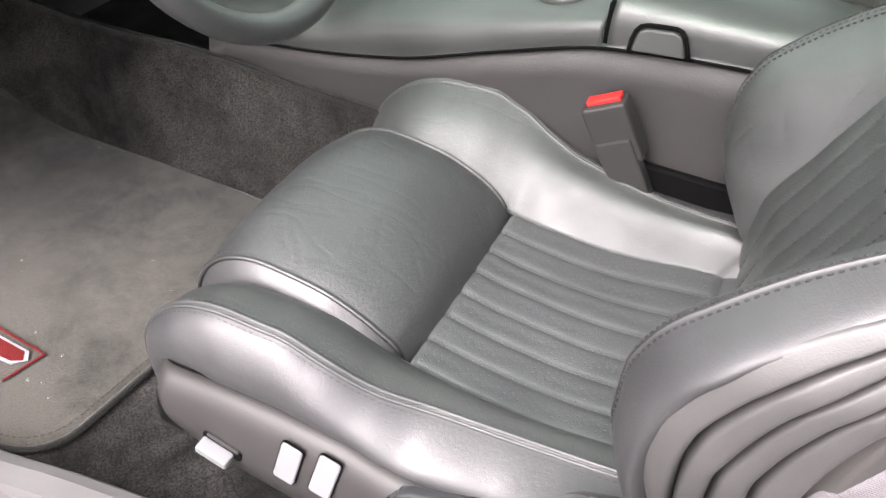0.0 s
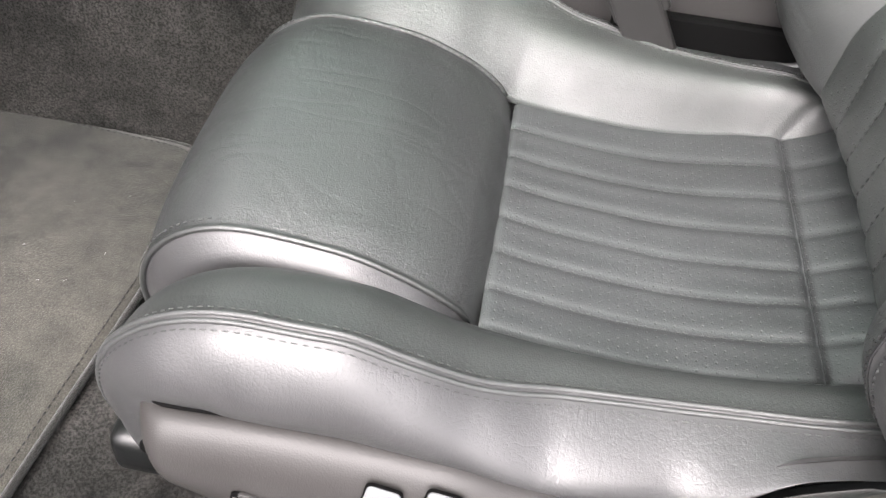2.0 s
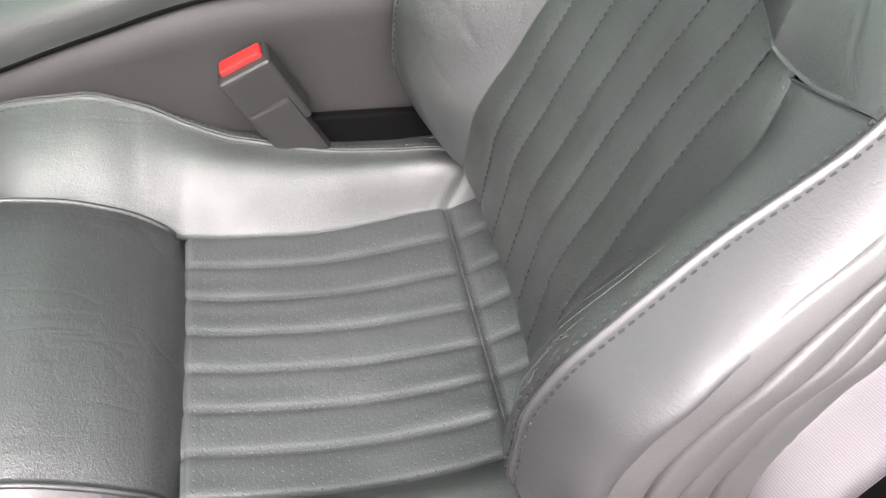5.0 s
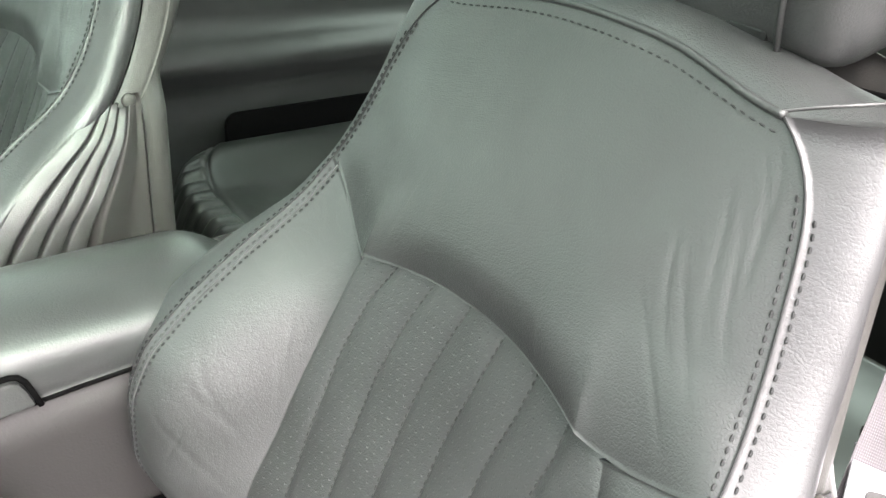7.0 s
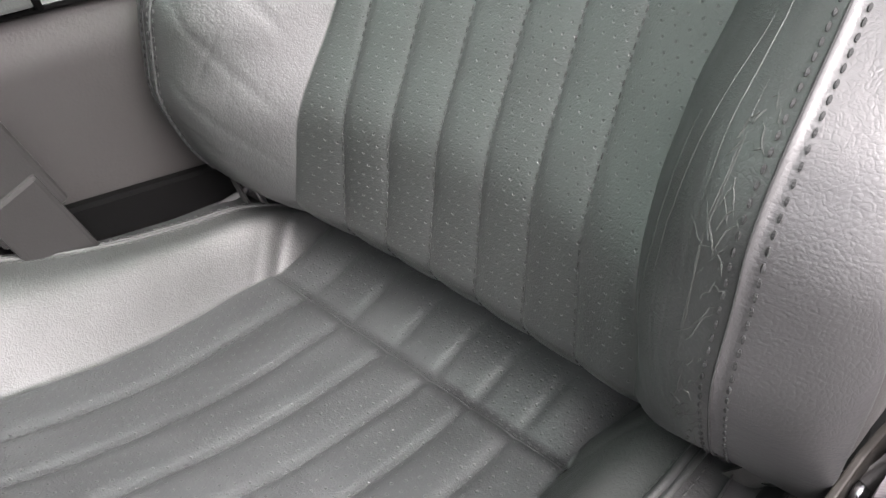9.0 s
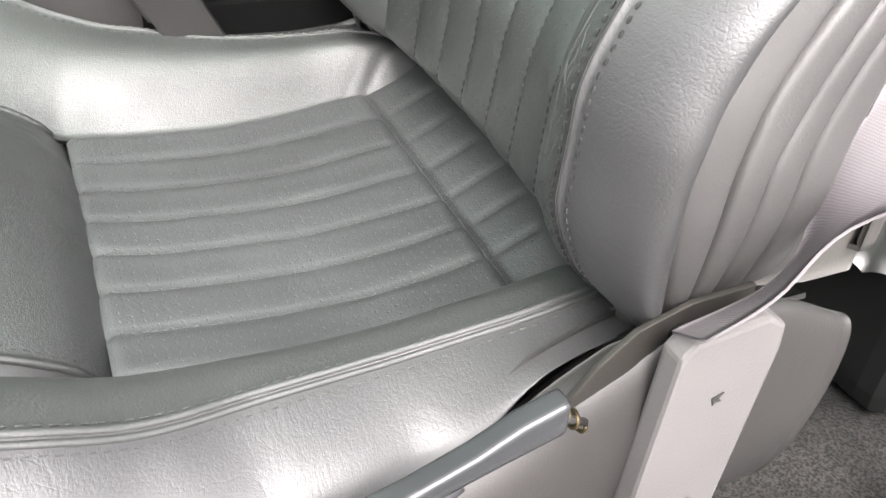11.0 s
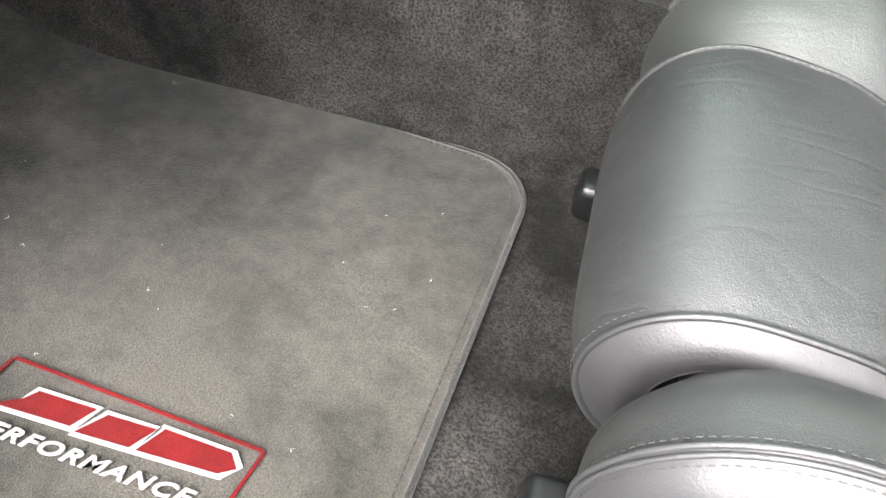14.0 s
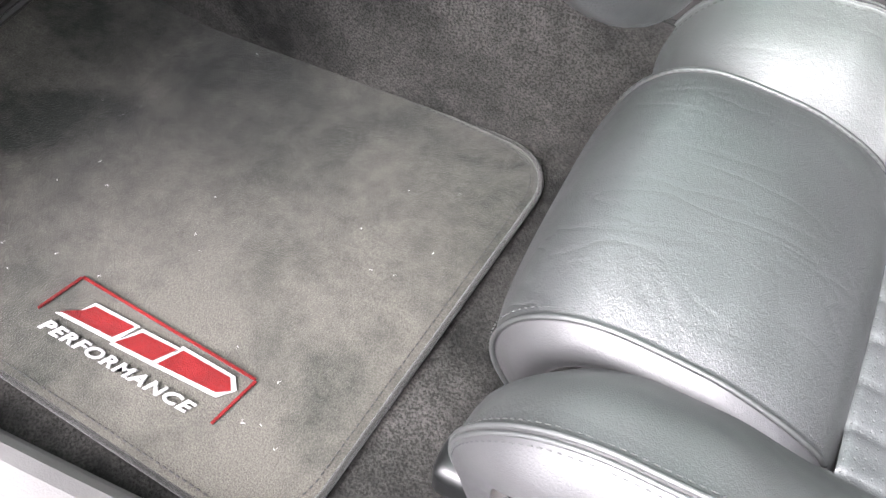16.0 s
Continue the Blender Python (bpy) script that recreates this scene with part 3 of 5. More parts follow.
def bolster_side(sign):
    def f(x, v):
        b, zb, e, ze = welt_c(x), welt_up(x, sign), base_c(x), base_z(x)
        if sign < 0:
            ze = min(max(ze, rear_rise(x)), zb - 0.004)
        drop = zb - ze
        out = max(e, b) + 0.018
        # from the welt outward over the shoulder, then in to the base line
        q = np.array(((b, zb), (b + 0.022, zb - 0.006), (out, zb - 0.45 * drop), (e + 0.004, ze + 0.12 * drop), (e - 0.012, ze)))
        w = np.array([math.comb(4, i) * v**i * (1 - v) ** (4 - i) for i in range(5)])
        c, z = w @ q
        z += 0.0015 * noise.noise((x * 22, c * 22, 7.0 + sign)) * math.sin(v * math.pi)
        c += 0.0020 * noise.noise((x * 25, z * 25, 3.0 + sign)) * math.sin(v * math.pi)
        if sign < 0 and x < BEND_X:
            # the lower edge ends on the side trim and does not run round under the front
            x = BEND_X + (x - BEND_X) * (1 - 0.72 * v)
        return roll_over(x, sign * c, z, -0.006)
    return f


# the backrest's wing edge seen from the side, by height along it
wing_s = [0.0, 0.08, 0.16, 0.25, 0.34, 0.42, 0.50, 0.58, 0.70, 0.80, 0.90, 1.0]
wing_x = curve(wing_s, [0.030, -0.006, -0.032, -0.048, -0.048, -0.034, -0.002, 0.040, 0.112, 0.148, 0.172, 0.196])
wing_z = curve(wing_s, [0.236, 0.252, 0.284, 0.330, 0.376, 0.420, 0.458, 0.496, 0.552, 0.604, 0.660, 0.724])
wing_c = curve(wing_s, [0.218, 0.228, 0.234, 0.238, 0.240, 0.240, 0.236, 0.228, 0.216, 0.202, 0.188, 0.172])
pleat_far = curve([0.222, 0.25, 0.40, 0.45, 0.49, 0.527, 0.540], [0.143, 0.143, 0.143, 0.141, 0.137, 0.131, 0.120])
pleat_near = curve([0.222, 0.27, 0.31, 0.34, 0.37, 0.40, 0.445, 0.49, 0.527, 0.540], [0.172, 0.170, 0.162, 0.155, 0.151, 0.151, 0.156, 0.157, 0.142, 0.120])
pleat_shift = curve([0.222, 0.262, 0.30, 0.34, 0.38, 0.42, 0.45, 0.49, 0.54], [-0.004, 0.0, 0.007, 0.014, 0.020, 0.0235, 0.0245, 0.019, 0.006])
ins_x = curve([0.222, 0.232, 0.25, 0.30, 0.38, 0.44, 0.49, 0.54], [0.045, 0.022, 0.008, 0.010, 0.045, 0.073, 0.095, 0.117])


def pleat_edge(z, sign):
    """Half width of the pleated centre; the side next to the door is wider at the foot."""
    return pleat_far(z) if sign > 0 else pleat_near(z)


def back_insert(z, v):
    k = (v + 1) / 2 * PLEATS
    i = min(PLEATS - 1, int(k))
    fr = k - i
    top = max(0.0, (z - 0.50) / 0.04)
    rows = [-pleat_near(z)] + [(-0.1245 + 0.0428 * j) * (1 - 0.10 * top) + pleat_shift(z) for j in range(PLEATS - 1)] + [pleat_far(z)]
    c = rows[i] + (rows[i + 1] - rows[i]) * fr
    puff = 1 - abs(2 * fr - 1) ** 3.2
    w = min(1.0, abs(c) / 0.155)
    x = ins_x(z) + 0.020 * (1 - w * w) * min(1, (z - 0.20) / 0.10) - 0.0026 * puff
    x += 0.0008 * noise.noise((c * 20, z * 20, 9.0))
    return np.array((x, c, z + 0.010 * (1 - w * w) * max(0, (z - 0.46) / 0.08)))


# worn-in lines across the wings: from and to, along the edge and across
FAR_CREASES = (((0.60, 0.90), (0.30, 0.03)), ((0.70, 0.62), (0.46, 0.04)), ((0.42, 0.86), (0.17, 0.05)), ((0.86, 0.26), (0.66, 0.03)),
               ((0.62, 0.55), (0.52, 0.18)), ((0.30, 0.82), (0.12, 0.20)), ((0.78, 0.20), (0.58, 0.03)), ((0.50, 0.42), (0.37, 0.56)))
NEAR_CREASES = (((0.48, 0.50), (0.10, 0.62)), ((0.45, 0.62), (0.08, 0.72)), ((0.40, 0.72), (0.10, 0.80)), ((0.35, 0.81), (0.12, 0.90)),
                ((0.30, 0.40), (0.05, 0.50)), ((0.62, 0.66), (0.40, 0.74)), ((0.95, 0.30), (0.78, 0.12)))


def wing_end(sign):
    """Where along the wing's edge its seam to the shoulder panel ends."""
    return 0.755 if sign > 0 else 0.70


def wing_edge(s, sign):
    """Half width at the wing's welt; the inner wing is a little slimmer."""
    return wing_c(s) - (0.008 * math.exp(-((s - 0.42) / 0.16) ** 2) if sign > 0 else 0.0)


def wing_panel(sign):
    def f(s, v):
        x1, z1, c1 = wing_x(s), wing_z(s), wing_edge(s, sign)
        end = wing_end(sign)
        zi = 0.226 + (0.527 - 0.226) * (s / end)
        ci, xi = pleat_edge(zi, sign) - 0.004, ins_x(zi) + 0.003
        z = zi + (z1 - zi) * v
        c = ci + (c1 - ci) * v
        bulge = math.sin(v * math.pi) * (1 - (s / end) ** 4)
        x = xi + (x1 - xi) * (0.35 * v + 0.65 * math.sin(v * math.pi / 2)) - 0.012 * bulge
        x += 0.0022 * noise.noise((z * 16, c * 16, 4.0 + sign)) * bulge
        for k, (a, b) in enumerate(FAR_CREASES if sign > 0 else NEAR_CREASES):
            x += furrow(s / 0.7, v + 0.012 * math.sin(s * 30 + k), a, b, 0.011) * (0.0006 if sign > 0 else 0.0006)
        return np.array((x, sign * c, z))
    return f


def panel_foot(v):
    """Lower edge of the shoulder panel: over the pleats in the middle, along the wing seams outside."""
    sg = 1 if v >= 0 else -1
    c1 = wing_c(wing_end(sg))
    c = abs(v) * c1
    if c <= 0.120:
        w = v * c1 / 0.120
        return np.array((ins_x(0.540) + 0.020 * (1 - w * w) - 0.0075, v * c1, 0.534 + 0.010 * (1 - w * w)))
    k = (c - 0.120) / (c1 - 0.120)
    near = np.array((ins_x(0.540) - 0.0075, sg * 0.120, 0.534))
    edge = wing_panel(sg)(wing_end(sg), k) - np.array((0.002, 0, 0))
    t = min(1.0, k / 0.35)
    return near * (1 - t) * (1 - k) + edge * (1 - (1 - t) * (1 - k))


SHOULDER_CREASES = (((0.82, -0.78), (0.40, -0.84), 0.010), ((0.92, -0.89), (0.48, -0.90), 0.009), ((0.93, -0.95), (0.70, -0.89), 0.008),
                    ((0.22, -0.46), (0.03, -0.62), 0.012), ((0.54, -0.44), (0.26, -0.60), 0.010), ((0.42, -0.62), (0.05, -0.80), 0.010),
                    ((0.70, -0.66), (0.30, -0.74), 0.008), ((0.60, -0.72), (0.15, -0.86), 0.009), ((0.75, -0.84), (0.30, -0.92), 0.008),
                    ((0.03, 0.52), (0.40, 0.46), 0.010), ((0.05, -0.30), (0.30, -0.24), 0.012))


def upper_panel(u, v):
    """u from the fold above the pleats (0) to the top welt (1), v across."""
    foot = panel_foot(v)
    end = wing_end(1 if v >= 0 else -1)
    s = end + (1 - end) * u
    round_top = max(0, (u - 0.60) / 0.40)
    side = np.array((wing_x(s), v * (wing_c(s) - 0.026 * round_top ** 4), wing_z(s)))
    mid = 1 - abs(v) ** 2.5
    head = np.array((wing_x(1.0) + 0.012 * mid, v * (wing_c(1.0) - 0.026), wing_z(1.0) + 0.016 * mid))
    b = min(1.0, u / 0.35)
    b = b * b * (3 - 2 * b)
    calm = np.array((0.110 + 0.0175 * (1 - v * v), v * wing_c(end), 0.552 - 0.008 * (1 - v * v)))
    foot = foot * (1 - b) + calm * b
    inner = foot + (head - foot) * u
    k = abs(v) ** (3 + 14 * max(0, 1 - u / 0.3))
    p = inner * (1 - k) + side * k
    fade = max(0.0, min(1.0, (abs(v) - 0.35) / 0.60))
    fade = fade * fade * (3 - 2 * fade)
    roll = 0.012 * math.sin(min(1, u * 5) * math.pi / 2) * (1 - u) * mid * (1 - fade * max(0, 1 - u / 0.5))
    p[0] += -roll - 0.006 * math.sin(u * math.pi) * mid
    p[0] += 0.0020 * noise.noise((v * 2.5, u * 2.0, 6.0)) * mid + 0.0008 * noise.noise((v * 9, u * 1.2, 8.0)) * abs(v) * mid
    for a, b, w in SHOULDER_CREASES:
        p[0] += (0.0002 if a[1] > -0.55 else 0.0006) * furrow(u, v + 0.012 * math.sin(u * 11), a, b, w)
    return p


shell_x = curve([0.0, 0.15, 0.30, 0.42, 0.50, 0.60, 0.70, 0.83, 0.92, 1.0], [0.020, -0.002, -0.014, 0.000, 0.024, 0.084, 0.150, 0.190, 0.208, 0.228])
shell_c = curve([0.0, 0.06, 0.14, 0.30, 0.47, 0.58, 0.70, 0.80, 1.0], [0.234, 0.264, 0.284, 0.294, 0.293, 0.276, 0.248, 0.230, 0.206])
CREASE_Z = [0.20, 0.25, 0.345, 0.381, 0.425, 0.465, 0.493, 0.520, 0.550]
crease_x = (curve(CREASE_Z, [0.020, 0.012, -0.013, -0.016, 0.000, 0.032, 0.065, 0.104, 0.141]),
            curve(CREASE_Z, [0.026, 0.018, 0.010, 0.014, 0.034, 0.064, 0.094, 0.125, 0.151]),
            curve(CREASE_Z, [0.040, 0.034, 0.034, 0.044, 0.062, 0.090, 0.113, 0.137, 0.158]),
            curve(CREASE_Z, [0.064, 0.060, 0.060, 0.068, 0.086, 0.112, 0.131, 0.150, 0.165]),
            curve(CREASE_Z, [0.092, 0.090, 0.092, 0.098, 0.112, 0.133, 0.149, 0.162, 0.172]))
fold_c = curve([0.20, 0.235, 0.27, 0.345, 0.44, 0.50, 0.55], [0.222, 0.252, 0.280, 0.294, 0.293, 0.274, 0.248])


def back_side(sign):
    def f(s, v):
        x1, z1, c1 = wing_x(s), wing_z(s), wing_edge(s, sign) - 0.026 * max(0, (s - 0.88) / 0.12) ** 4
        xe, ce = shell_x(s), shell_c(s)
        q = np.array(((x1, c1, z1), (x1 + 0.006, c1 + 0.020, z1 - 0.004), (x1 * 0.5 + xe * 0.5, ce + 0.012, z1 - 0.006), (xe, ce + 0.002, z1 - 0.010), (xe + 0.006, ce - 0.016, z1 - 0.012)))
        w = np.array([math.comb(4, i) * v**i * (1 - v) ** (4 - i) for i in range(5)])
        x, c, z = w @ q
        c += 0.0016 * noise.noise((x * 30, z * 30, 1.0 + sign)) * math.sin(v * math.pi)
        high = max(0.0, (s - 0.80) / 0.20)
        z += 0.030 * high * high * v
        return np.array((x, sign * c, z))
    return f


def crack_lines(f, rnd):
    """Worn-through cracks beside the wing's seam: a web of short ones, and long ones down the wing."""
    lines = []
    for k in range(46):
        s, v = rnd.uniform(0.10, 0.46), rnd.uniform(0.80, 0.965)
        ds, dv = rnd.uniform(-0.010, 0.004), rnd.uniform(-0.022, -0.006)
        line = []
        for i in range(rnd.randint(4, 9)):
            line.append((s, v))
            s += ds * rnd.uniform(0.3, 1.7) + rnd.uniform(-0.004, 0.004)
            v += dv * rnd.uniform(0.3, 1.7)
        lines.append(line)
    for k in range(5):
        s, v = rnd.uniform(0.38, 0.58), rnd.uniform(0.35, 0.85)
        drift = rnd.uniform(-0.022, 0.012)
        line = []
        for i in range(rnd.randint(9, 16)):
            line.append((max(0.02, s), min(0.97, max(0.05, v))))
            s -= rnd.uniform(0.012, 0.026)
            v += drift + rnd.uniform(-0.010, 0.010)
        lines.append(line)
    verts, faces = [], []
    for line in lines:
        path = [Vector(f(a, b)) - Vector((0.0002, 0, 0)) for a, b in line]
        n = len(path)
        for i, p in enumerate(path):
            along = (path[min(n - 1, i + 1)] - path[max(0, i - 1)]).normalized()
            across = along.cross(Vector((1, 0, 0))).normalized()
            w = (0.00042 if n < 9 else 0.00028) * math.sin((i + 0.35) / (n - 0.3) * math.pi) + 0.00006
            base = len(verts)
            verts += [p + across * w, p - Vector((w * 0.9, 0, 0)), p - across * w]
            if i:
                faces += [(base - 3, base - 2, base + 1, base), (base - 2, base - 1, base + 2, base + 1)]
    return verts, faces


def top_cap(u, v):
    """The roll over the top between the front welt and the shell."""
    a = upper_panel(1.0, v)
    q = np.array((a, a + (0.010, 0, 0.016), a + (0.040, 0, 0.026), a + (0.066, 0, 0.012), a + (0.072, 0, -0.010)))
    w = np.array([math.comb(4, i) * u**i * (1 - u) ** (4 - i) for i in range(5)])
    p = w @ q
    k = abs(v) ** 4
    return p * (1 - k) + back_side(1 if v > 0 else -1)(1.0, u) * k


def build_seat(at, label, controls):
    seat = thing("car_seat", at, label, "car seat", group="front seats")
    # cushion
    xs = np.concatenate([lin(X_FRONT, -0.40, 40), lin(-0.395, -0.258, 44)])
    sheet("thigh_pad", cushion_pad, xs, lin(-1, 1, 81), M_PAD, seat, "smooth grey leather front pad, faintly creased", 0.006, (-0.38, 0, 0.14))
    xi = np.concatenate([lin(-0.262, -0.235, 8), lin(-0.22, -0.02, 22), lin(-0.014, 0.0, 6)])
    sheet("pleated_insert", insert_at, xi, lin(-1, 1, 7 * 10 + 1), M_PERF_LIT, seat, "pleated perforated grey leather")
    sheet("rear_pleats", rear_band, lin(0.0, 0.115, 18), lin(-1, 1, 7 * 10 + 1), M_PERF_LIT, seat, "short row of puffed pleats")
    xb = np.concatenate([lin(X_FRONT, -0.40, 26), lin(-0.39, -0.30, 12), lin(-0.297, -0.23, 28), lin(-0.222, -0.08, 20), lin(-0.076, 0.10, 60)])
    for sign in (-1, 1):
        sheet("bolster_top", bolster_top(sign), xb, lin(0, 1, 20), M_BOLSTER, seat, "grey leather side bolster")
        sheet("bolster_side", bolster_side(sign), xb, lin(0, 1, 22), M_WORN, seat, "worn shiny grey leather facing", 0.006, (-0.2, 0, 0.12))
        sheet("pad_side", pad_strip(sign), np.concatenate([lin(X_FRONT, -0.40, 26), lin(-0.39, -0.260, 24)]), lin(0, 1, 14), M_WORN, seat, "", 0.004, (-0.35, 0, 0.16))
        # beads and thread along the seams
        bead = [roll_over(x, sign * (seam_c(x) - 0.001), pad_z(x) - 0.0195, PAD_AHEAD) for x in lin(X_FRONT, -0.272, 60)]
        tube("piping", bead, 0.0026, M_LEATHER, seat)
        stitches([roll_over(x, sign * (seam_c(x) - 0.007), pad_z(x) - 0.0155, PAD_AHEAD) for x in lin(X_FRONT + 0.05, -0.275, 120)], seat, M_STITCH)
        ft, fs = bolster_top(sign), bolster_side(sign)
        tube("welt", [ft(x, 0.985) + (0, 0, 0.0003) for x in xb], 0.0024 if sign < 0 else 0.0013, M_BOLSTER, seat)
        tube("welt", [fs(x, 0.045) + (0, 0, 0.0002) for x in xb], 0.0020 if sign < 0 else 0.0010, M_BOLSTER, seat)
        stitches([ft(x, 0.93) + (0, 0, 0.0006) for x in lin(X_FRONT + 0.05, 0.02, 160)], seat, M_STITCH)
        stitches([fs(x, 0.10) + (0, sign * 0.0006, 0.0006) for x in lin(X_FRONT + 0.05, 0.02, 160)], seat, M_STITCH)
    for k in range(1, PLEATS):
        v = -1 + 2 * k / PLEATS
        stitches([insert_at(x, v) + (0, 0, 0.0006) for x in lin(-0.258, -0.004, 60)], seat, M_STITCH, 0.0032, 0.0028, 0.00038)
    stitches([rear_band(0.001, v) + (0, 0, 0.0006) for v in lin(-0.98, 0.98, 90)], seat, M_STITCH, 0.0032, 0.0028, 0.00038)
    def rear_cover(x, v):
        return np.array((x, 0.236 * v, 0.152 + 0.035 * min(1.0, max(0.0, x) / 0.075) + 0.020 * v ** 4))
    sheet("rear_cover", rear_cover, lin(-0.03, 0.16, 12), lin(-1, 1, 24), M_LEATHER, seat, "grey leather under the backrest", 0.004)
    part("cushion_pan", box((0.50, 0.46, 0.10), 0.02, 3, (-0.18, 0, 0.10)), M_BLACK, seat, "dark seat pan")

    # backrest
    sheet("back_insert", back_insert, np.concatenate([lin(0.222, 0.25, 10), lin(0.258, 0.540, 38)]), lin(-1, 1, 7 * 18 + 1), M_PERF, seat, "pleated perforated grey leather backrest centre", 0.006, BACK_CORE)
    for k in range(1, PLEATS):
        v = -1 + 2 * k / PLEATS
        stitches([back_insert(z, v) - (0.0006, 0, 0) for z in lin(0.235, 0.535, 90)], seat, M_DARKSTITCH, 0.0042, 0.0026, 0.0006)
    sheet("upper_panel", upper_panel, np.concatenate([lin(0, 0.2, 14), lin(0.22, 1, 44)]), lin(-1, 1, 221), M_LEATHER, seat, "wide grey leather shoulder panel", 0.006, BACK_CORE)
    for sign in (-1, 1):
        fw, fb = wing_panel(sign), back_side(sign)
        sheet("wing", fw, lin(0.0, wing_end(sign), 110), lin(0, 1, 76), M_WING, seat, "creased grey leather wing", 0.006, BACK_CORE)
        sheet("wing_side", fb, lin(0.0, 1.0, 60), lin(0, 1, 20), M_WORN, seat, "worn shiny grey leather edge", 0.006, BACK_CORE)
        if sign < 0 and controls:
            raw("worn_cracks", *crack_lines(fw, random.Random(3)), M_CRACK, seat, label="pale cracks in the worn leather")
        edge = [fb(s, 0.0) - (0.001, 0, 0) for s in lin(0, 1.0, 90)]
        tube("seam_groove", edge, 0.0007, M_DARKSTITCH, seat)
        inset = 0.905 if sign > 0 else 0.985
        if sign > 0:
            tube("fold_seam", [fw(s, inset) - (0.0004, 0, 0) for s in lin(0.02, wing_end(sign), 90)], 0.0012, M_BOLSTER, seat)
        stitches([fw(s, inset - 0.040) + (-0.0005, 0, 0.0002) for s in lin(0.03, wing_end(sign), 140)] + [upper_panel(u, sign * 0.978) + (-0.0005, 0, 0) for u in lin(0.02, 0.85, 60)], seat, M_DARKSTITCH, 0.0034, 0.0032, 0.0010)
        if sign > 0:
            stitches([fw(s, inset + 0.035) + (-0.0005, 0, 0.0002) for s in lin(0.03, wing_end(sign), 140)], seat, M_STITCH, 0.0046, 0.0022, 0.0008)
        stitches([fb(s, 0.070 - 0.03 * max(0, s - 0.4)) + (-0.0004, sign * 0.0005, 0) for s in lin(0.03, 0.95, 200)], seat, M_DARKSTITCH, 0.0034, 0.0032, 0.0010)
        tube("seam", [fw(wing_end(sign), v) - (0.0, 0, 0.001) for v in lin(0, 1, 16)], 0.0012, M_BOLSTER, seat)
    tube("welt", [upper_panel(1.0, v) + (0.0, 0, 0.0008) for v in lin(-1, 1, 80)], 0.0024, M_LEATHER, seat)
    stitches([upper_panel(0.955, v) - (0.0006, 0, 0) for v in lin(-0.93, 0.93, 90)], seat, M_DARKSTITCH)
    for sign in (-1, 1):
        tube("cap_seam", [top_cap(u, sign * 0.90) + (0, 0, 0.0006) for u in lin(0.02, 0.9, 24)], 0.0011, M_BOLSTER, seat)
    tube("shell_gap", [top_cap(0.97, v) + (0.002, 0, 0.001) for v in lin(-0.98, 0.98, 60)], 0.0028, M_SEAM_SHADE, seat)
    sheet("top_cap", top_cap, lin(0, 1, 18), lin(-1, 1, 60), M_LEATHER, seat, "worn leather top roll", 0.004, BACK_CORE)

    # hard shell behind, with its rim
    def shell(s, v):
        xe, ce = max(shell_x(s), 0.160), min(0.240, shell_c(s) - 0.020)
        z = wing_z(s) - 0.006
        a = v * math.pi / 2
        n = abs(math.sin(a)) ** 0.6 * (1 if a > 0 else -1)
        return np.array((xe + 0.024 + 0.050 * abs(math.cos(a)) ** 0.7, n * (ce + 0.003), z + 0.030 * max(0, s - 0.9) / 0.1 * abs(math.cos(a))))
    sheet("back_shell", shell, lin(0.0, 1.0, 40), lin(-1, 1, 40), M_SHELL, seat, "hard grey plastic back shell", 0.004, BACK_CORE)
    for sign in (-1, 1):
        def rim(s, v):
            p = back_side(sign)(s, 1.0)
            return p + (-0.002 + 0.032 * v, sign * (0.001 + 0.003 * math.sin(v * math.pi) ** 0.5), 0.0)
        sheet("shell_rim", rim, lin(0.62, 1.0, 44), lin(0, 1, 8), M_SHELL, seat, "plastic shell edge", 0.003, BACK_CORE)
        tube("rim_gap", [rim(s, 0.0) + (0.0005, sign * 0.0008, 0) for s in lin(0.62, 1.0, 44)], 0.0022, M_SEAM_SHADE, seat)
        bm = bmesh.new()
        bmesh.ops.create_uvsphere(bm, u_segments=14, v_segments=8, radius=0.008)
        bmesh.ops.scale(bm, vec=(1, 0.55, 1), verts=bm.verts)
        bmesh.ops.translate(bm, vec=rim(0.705, 0.5) + (0, sign * 0.002, 0), verts=bm.verts)
        part("stud", bm, M_SHELL, seat, "round plastic stud", True)
        # gathered side skirt: folds that fan down from the stud, and the plain shell behind them
        for k in range(4):
            def fold(u, v, k=k):
                z = 0.550 - 0.004 * k * (1 - u) - 0.335 * u
                a, e = crease_x[k](z), crease_x[k + 1](z)
                if k == 0:
                    a -= 0.005 * min(1, u * 4)
                full = 1 - 0.5 * abs(2 * v - 1) ** 9 if k == 0 and v < 0.5 else 1 - abs(2 * v - 1) ** 9
                deep = 0.004 + 0.020 * min(1, u * 3)
                c = fold_c(z) - 0.002 - deep * (1 - full) - (0.006 * (1 - v) * min(1, u * 3) if k == 0 else 0.0) - 0.004 * k * min(1, u * 3) - 0.010 * max(0.0, 1 - u / 0.10) + 0.004 * u * math.sin(v * math.pi)
                return np.array((a + (e - a) * v, sign * (c + 0.0015 * noise.noise((u * 5, k * 3.1, sign))), z))
            sheet("gather", fold, lin(0, 1, 40), (1 - np.cos(lin(0, math.pi, 27))) / 2, M_FOLD, seat, "soft vinyl fold", 0.002, BACK_CORE)
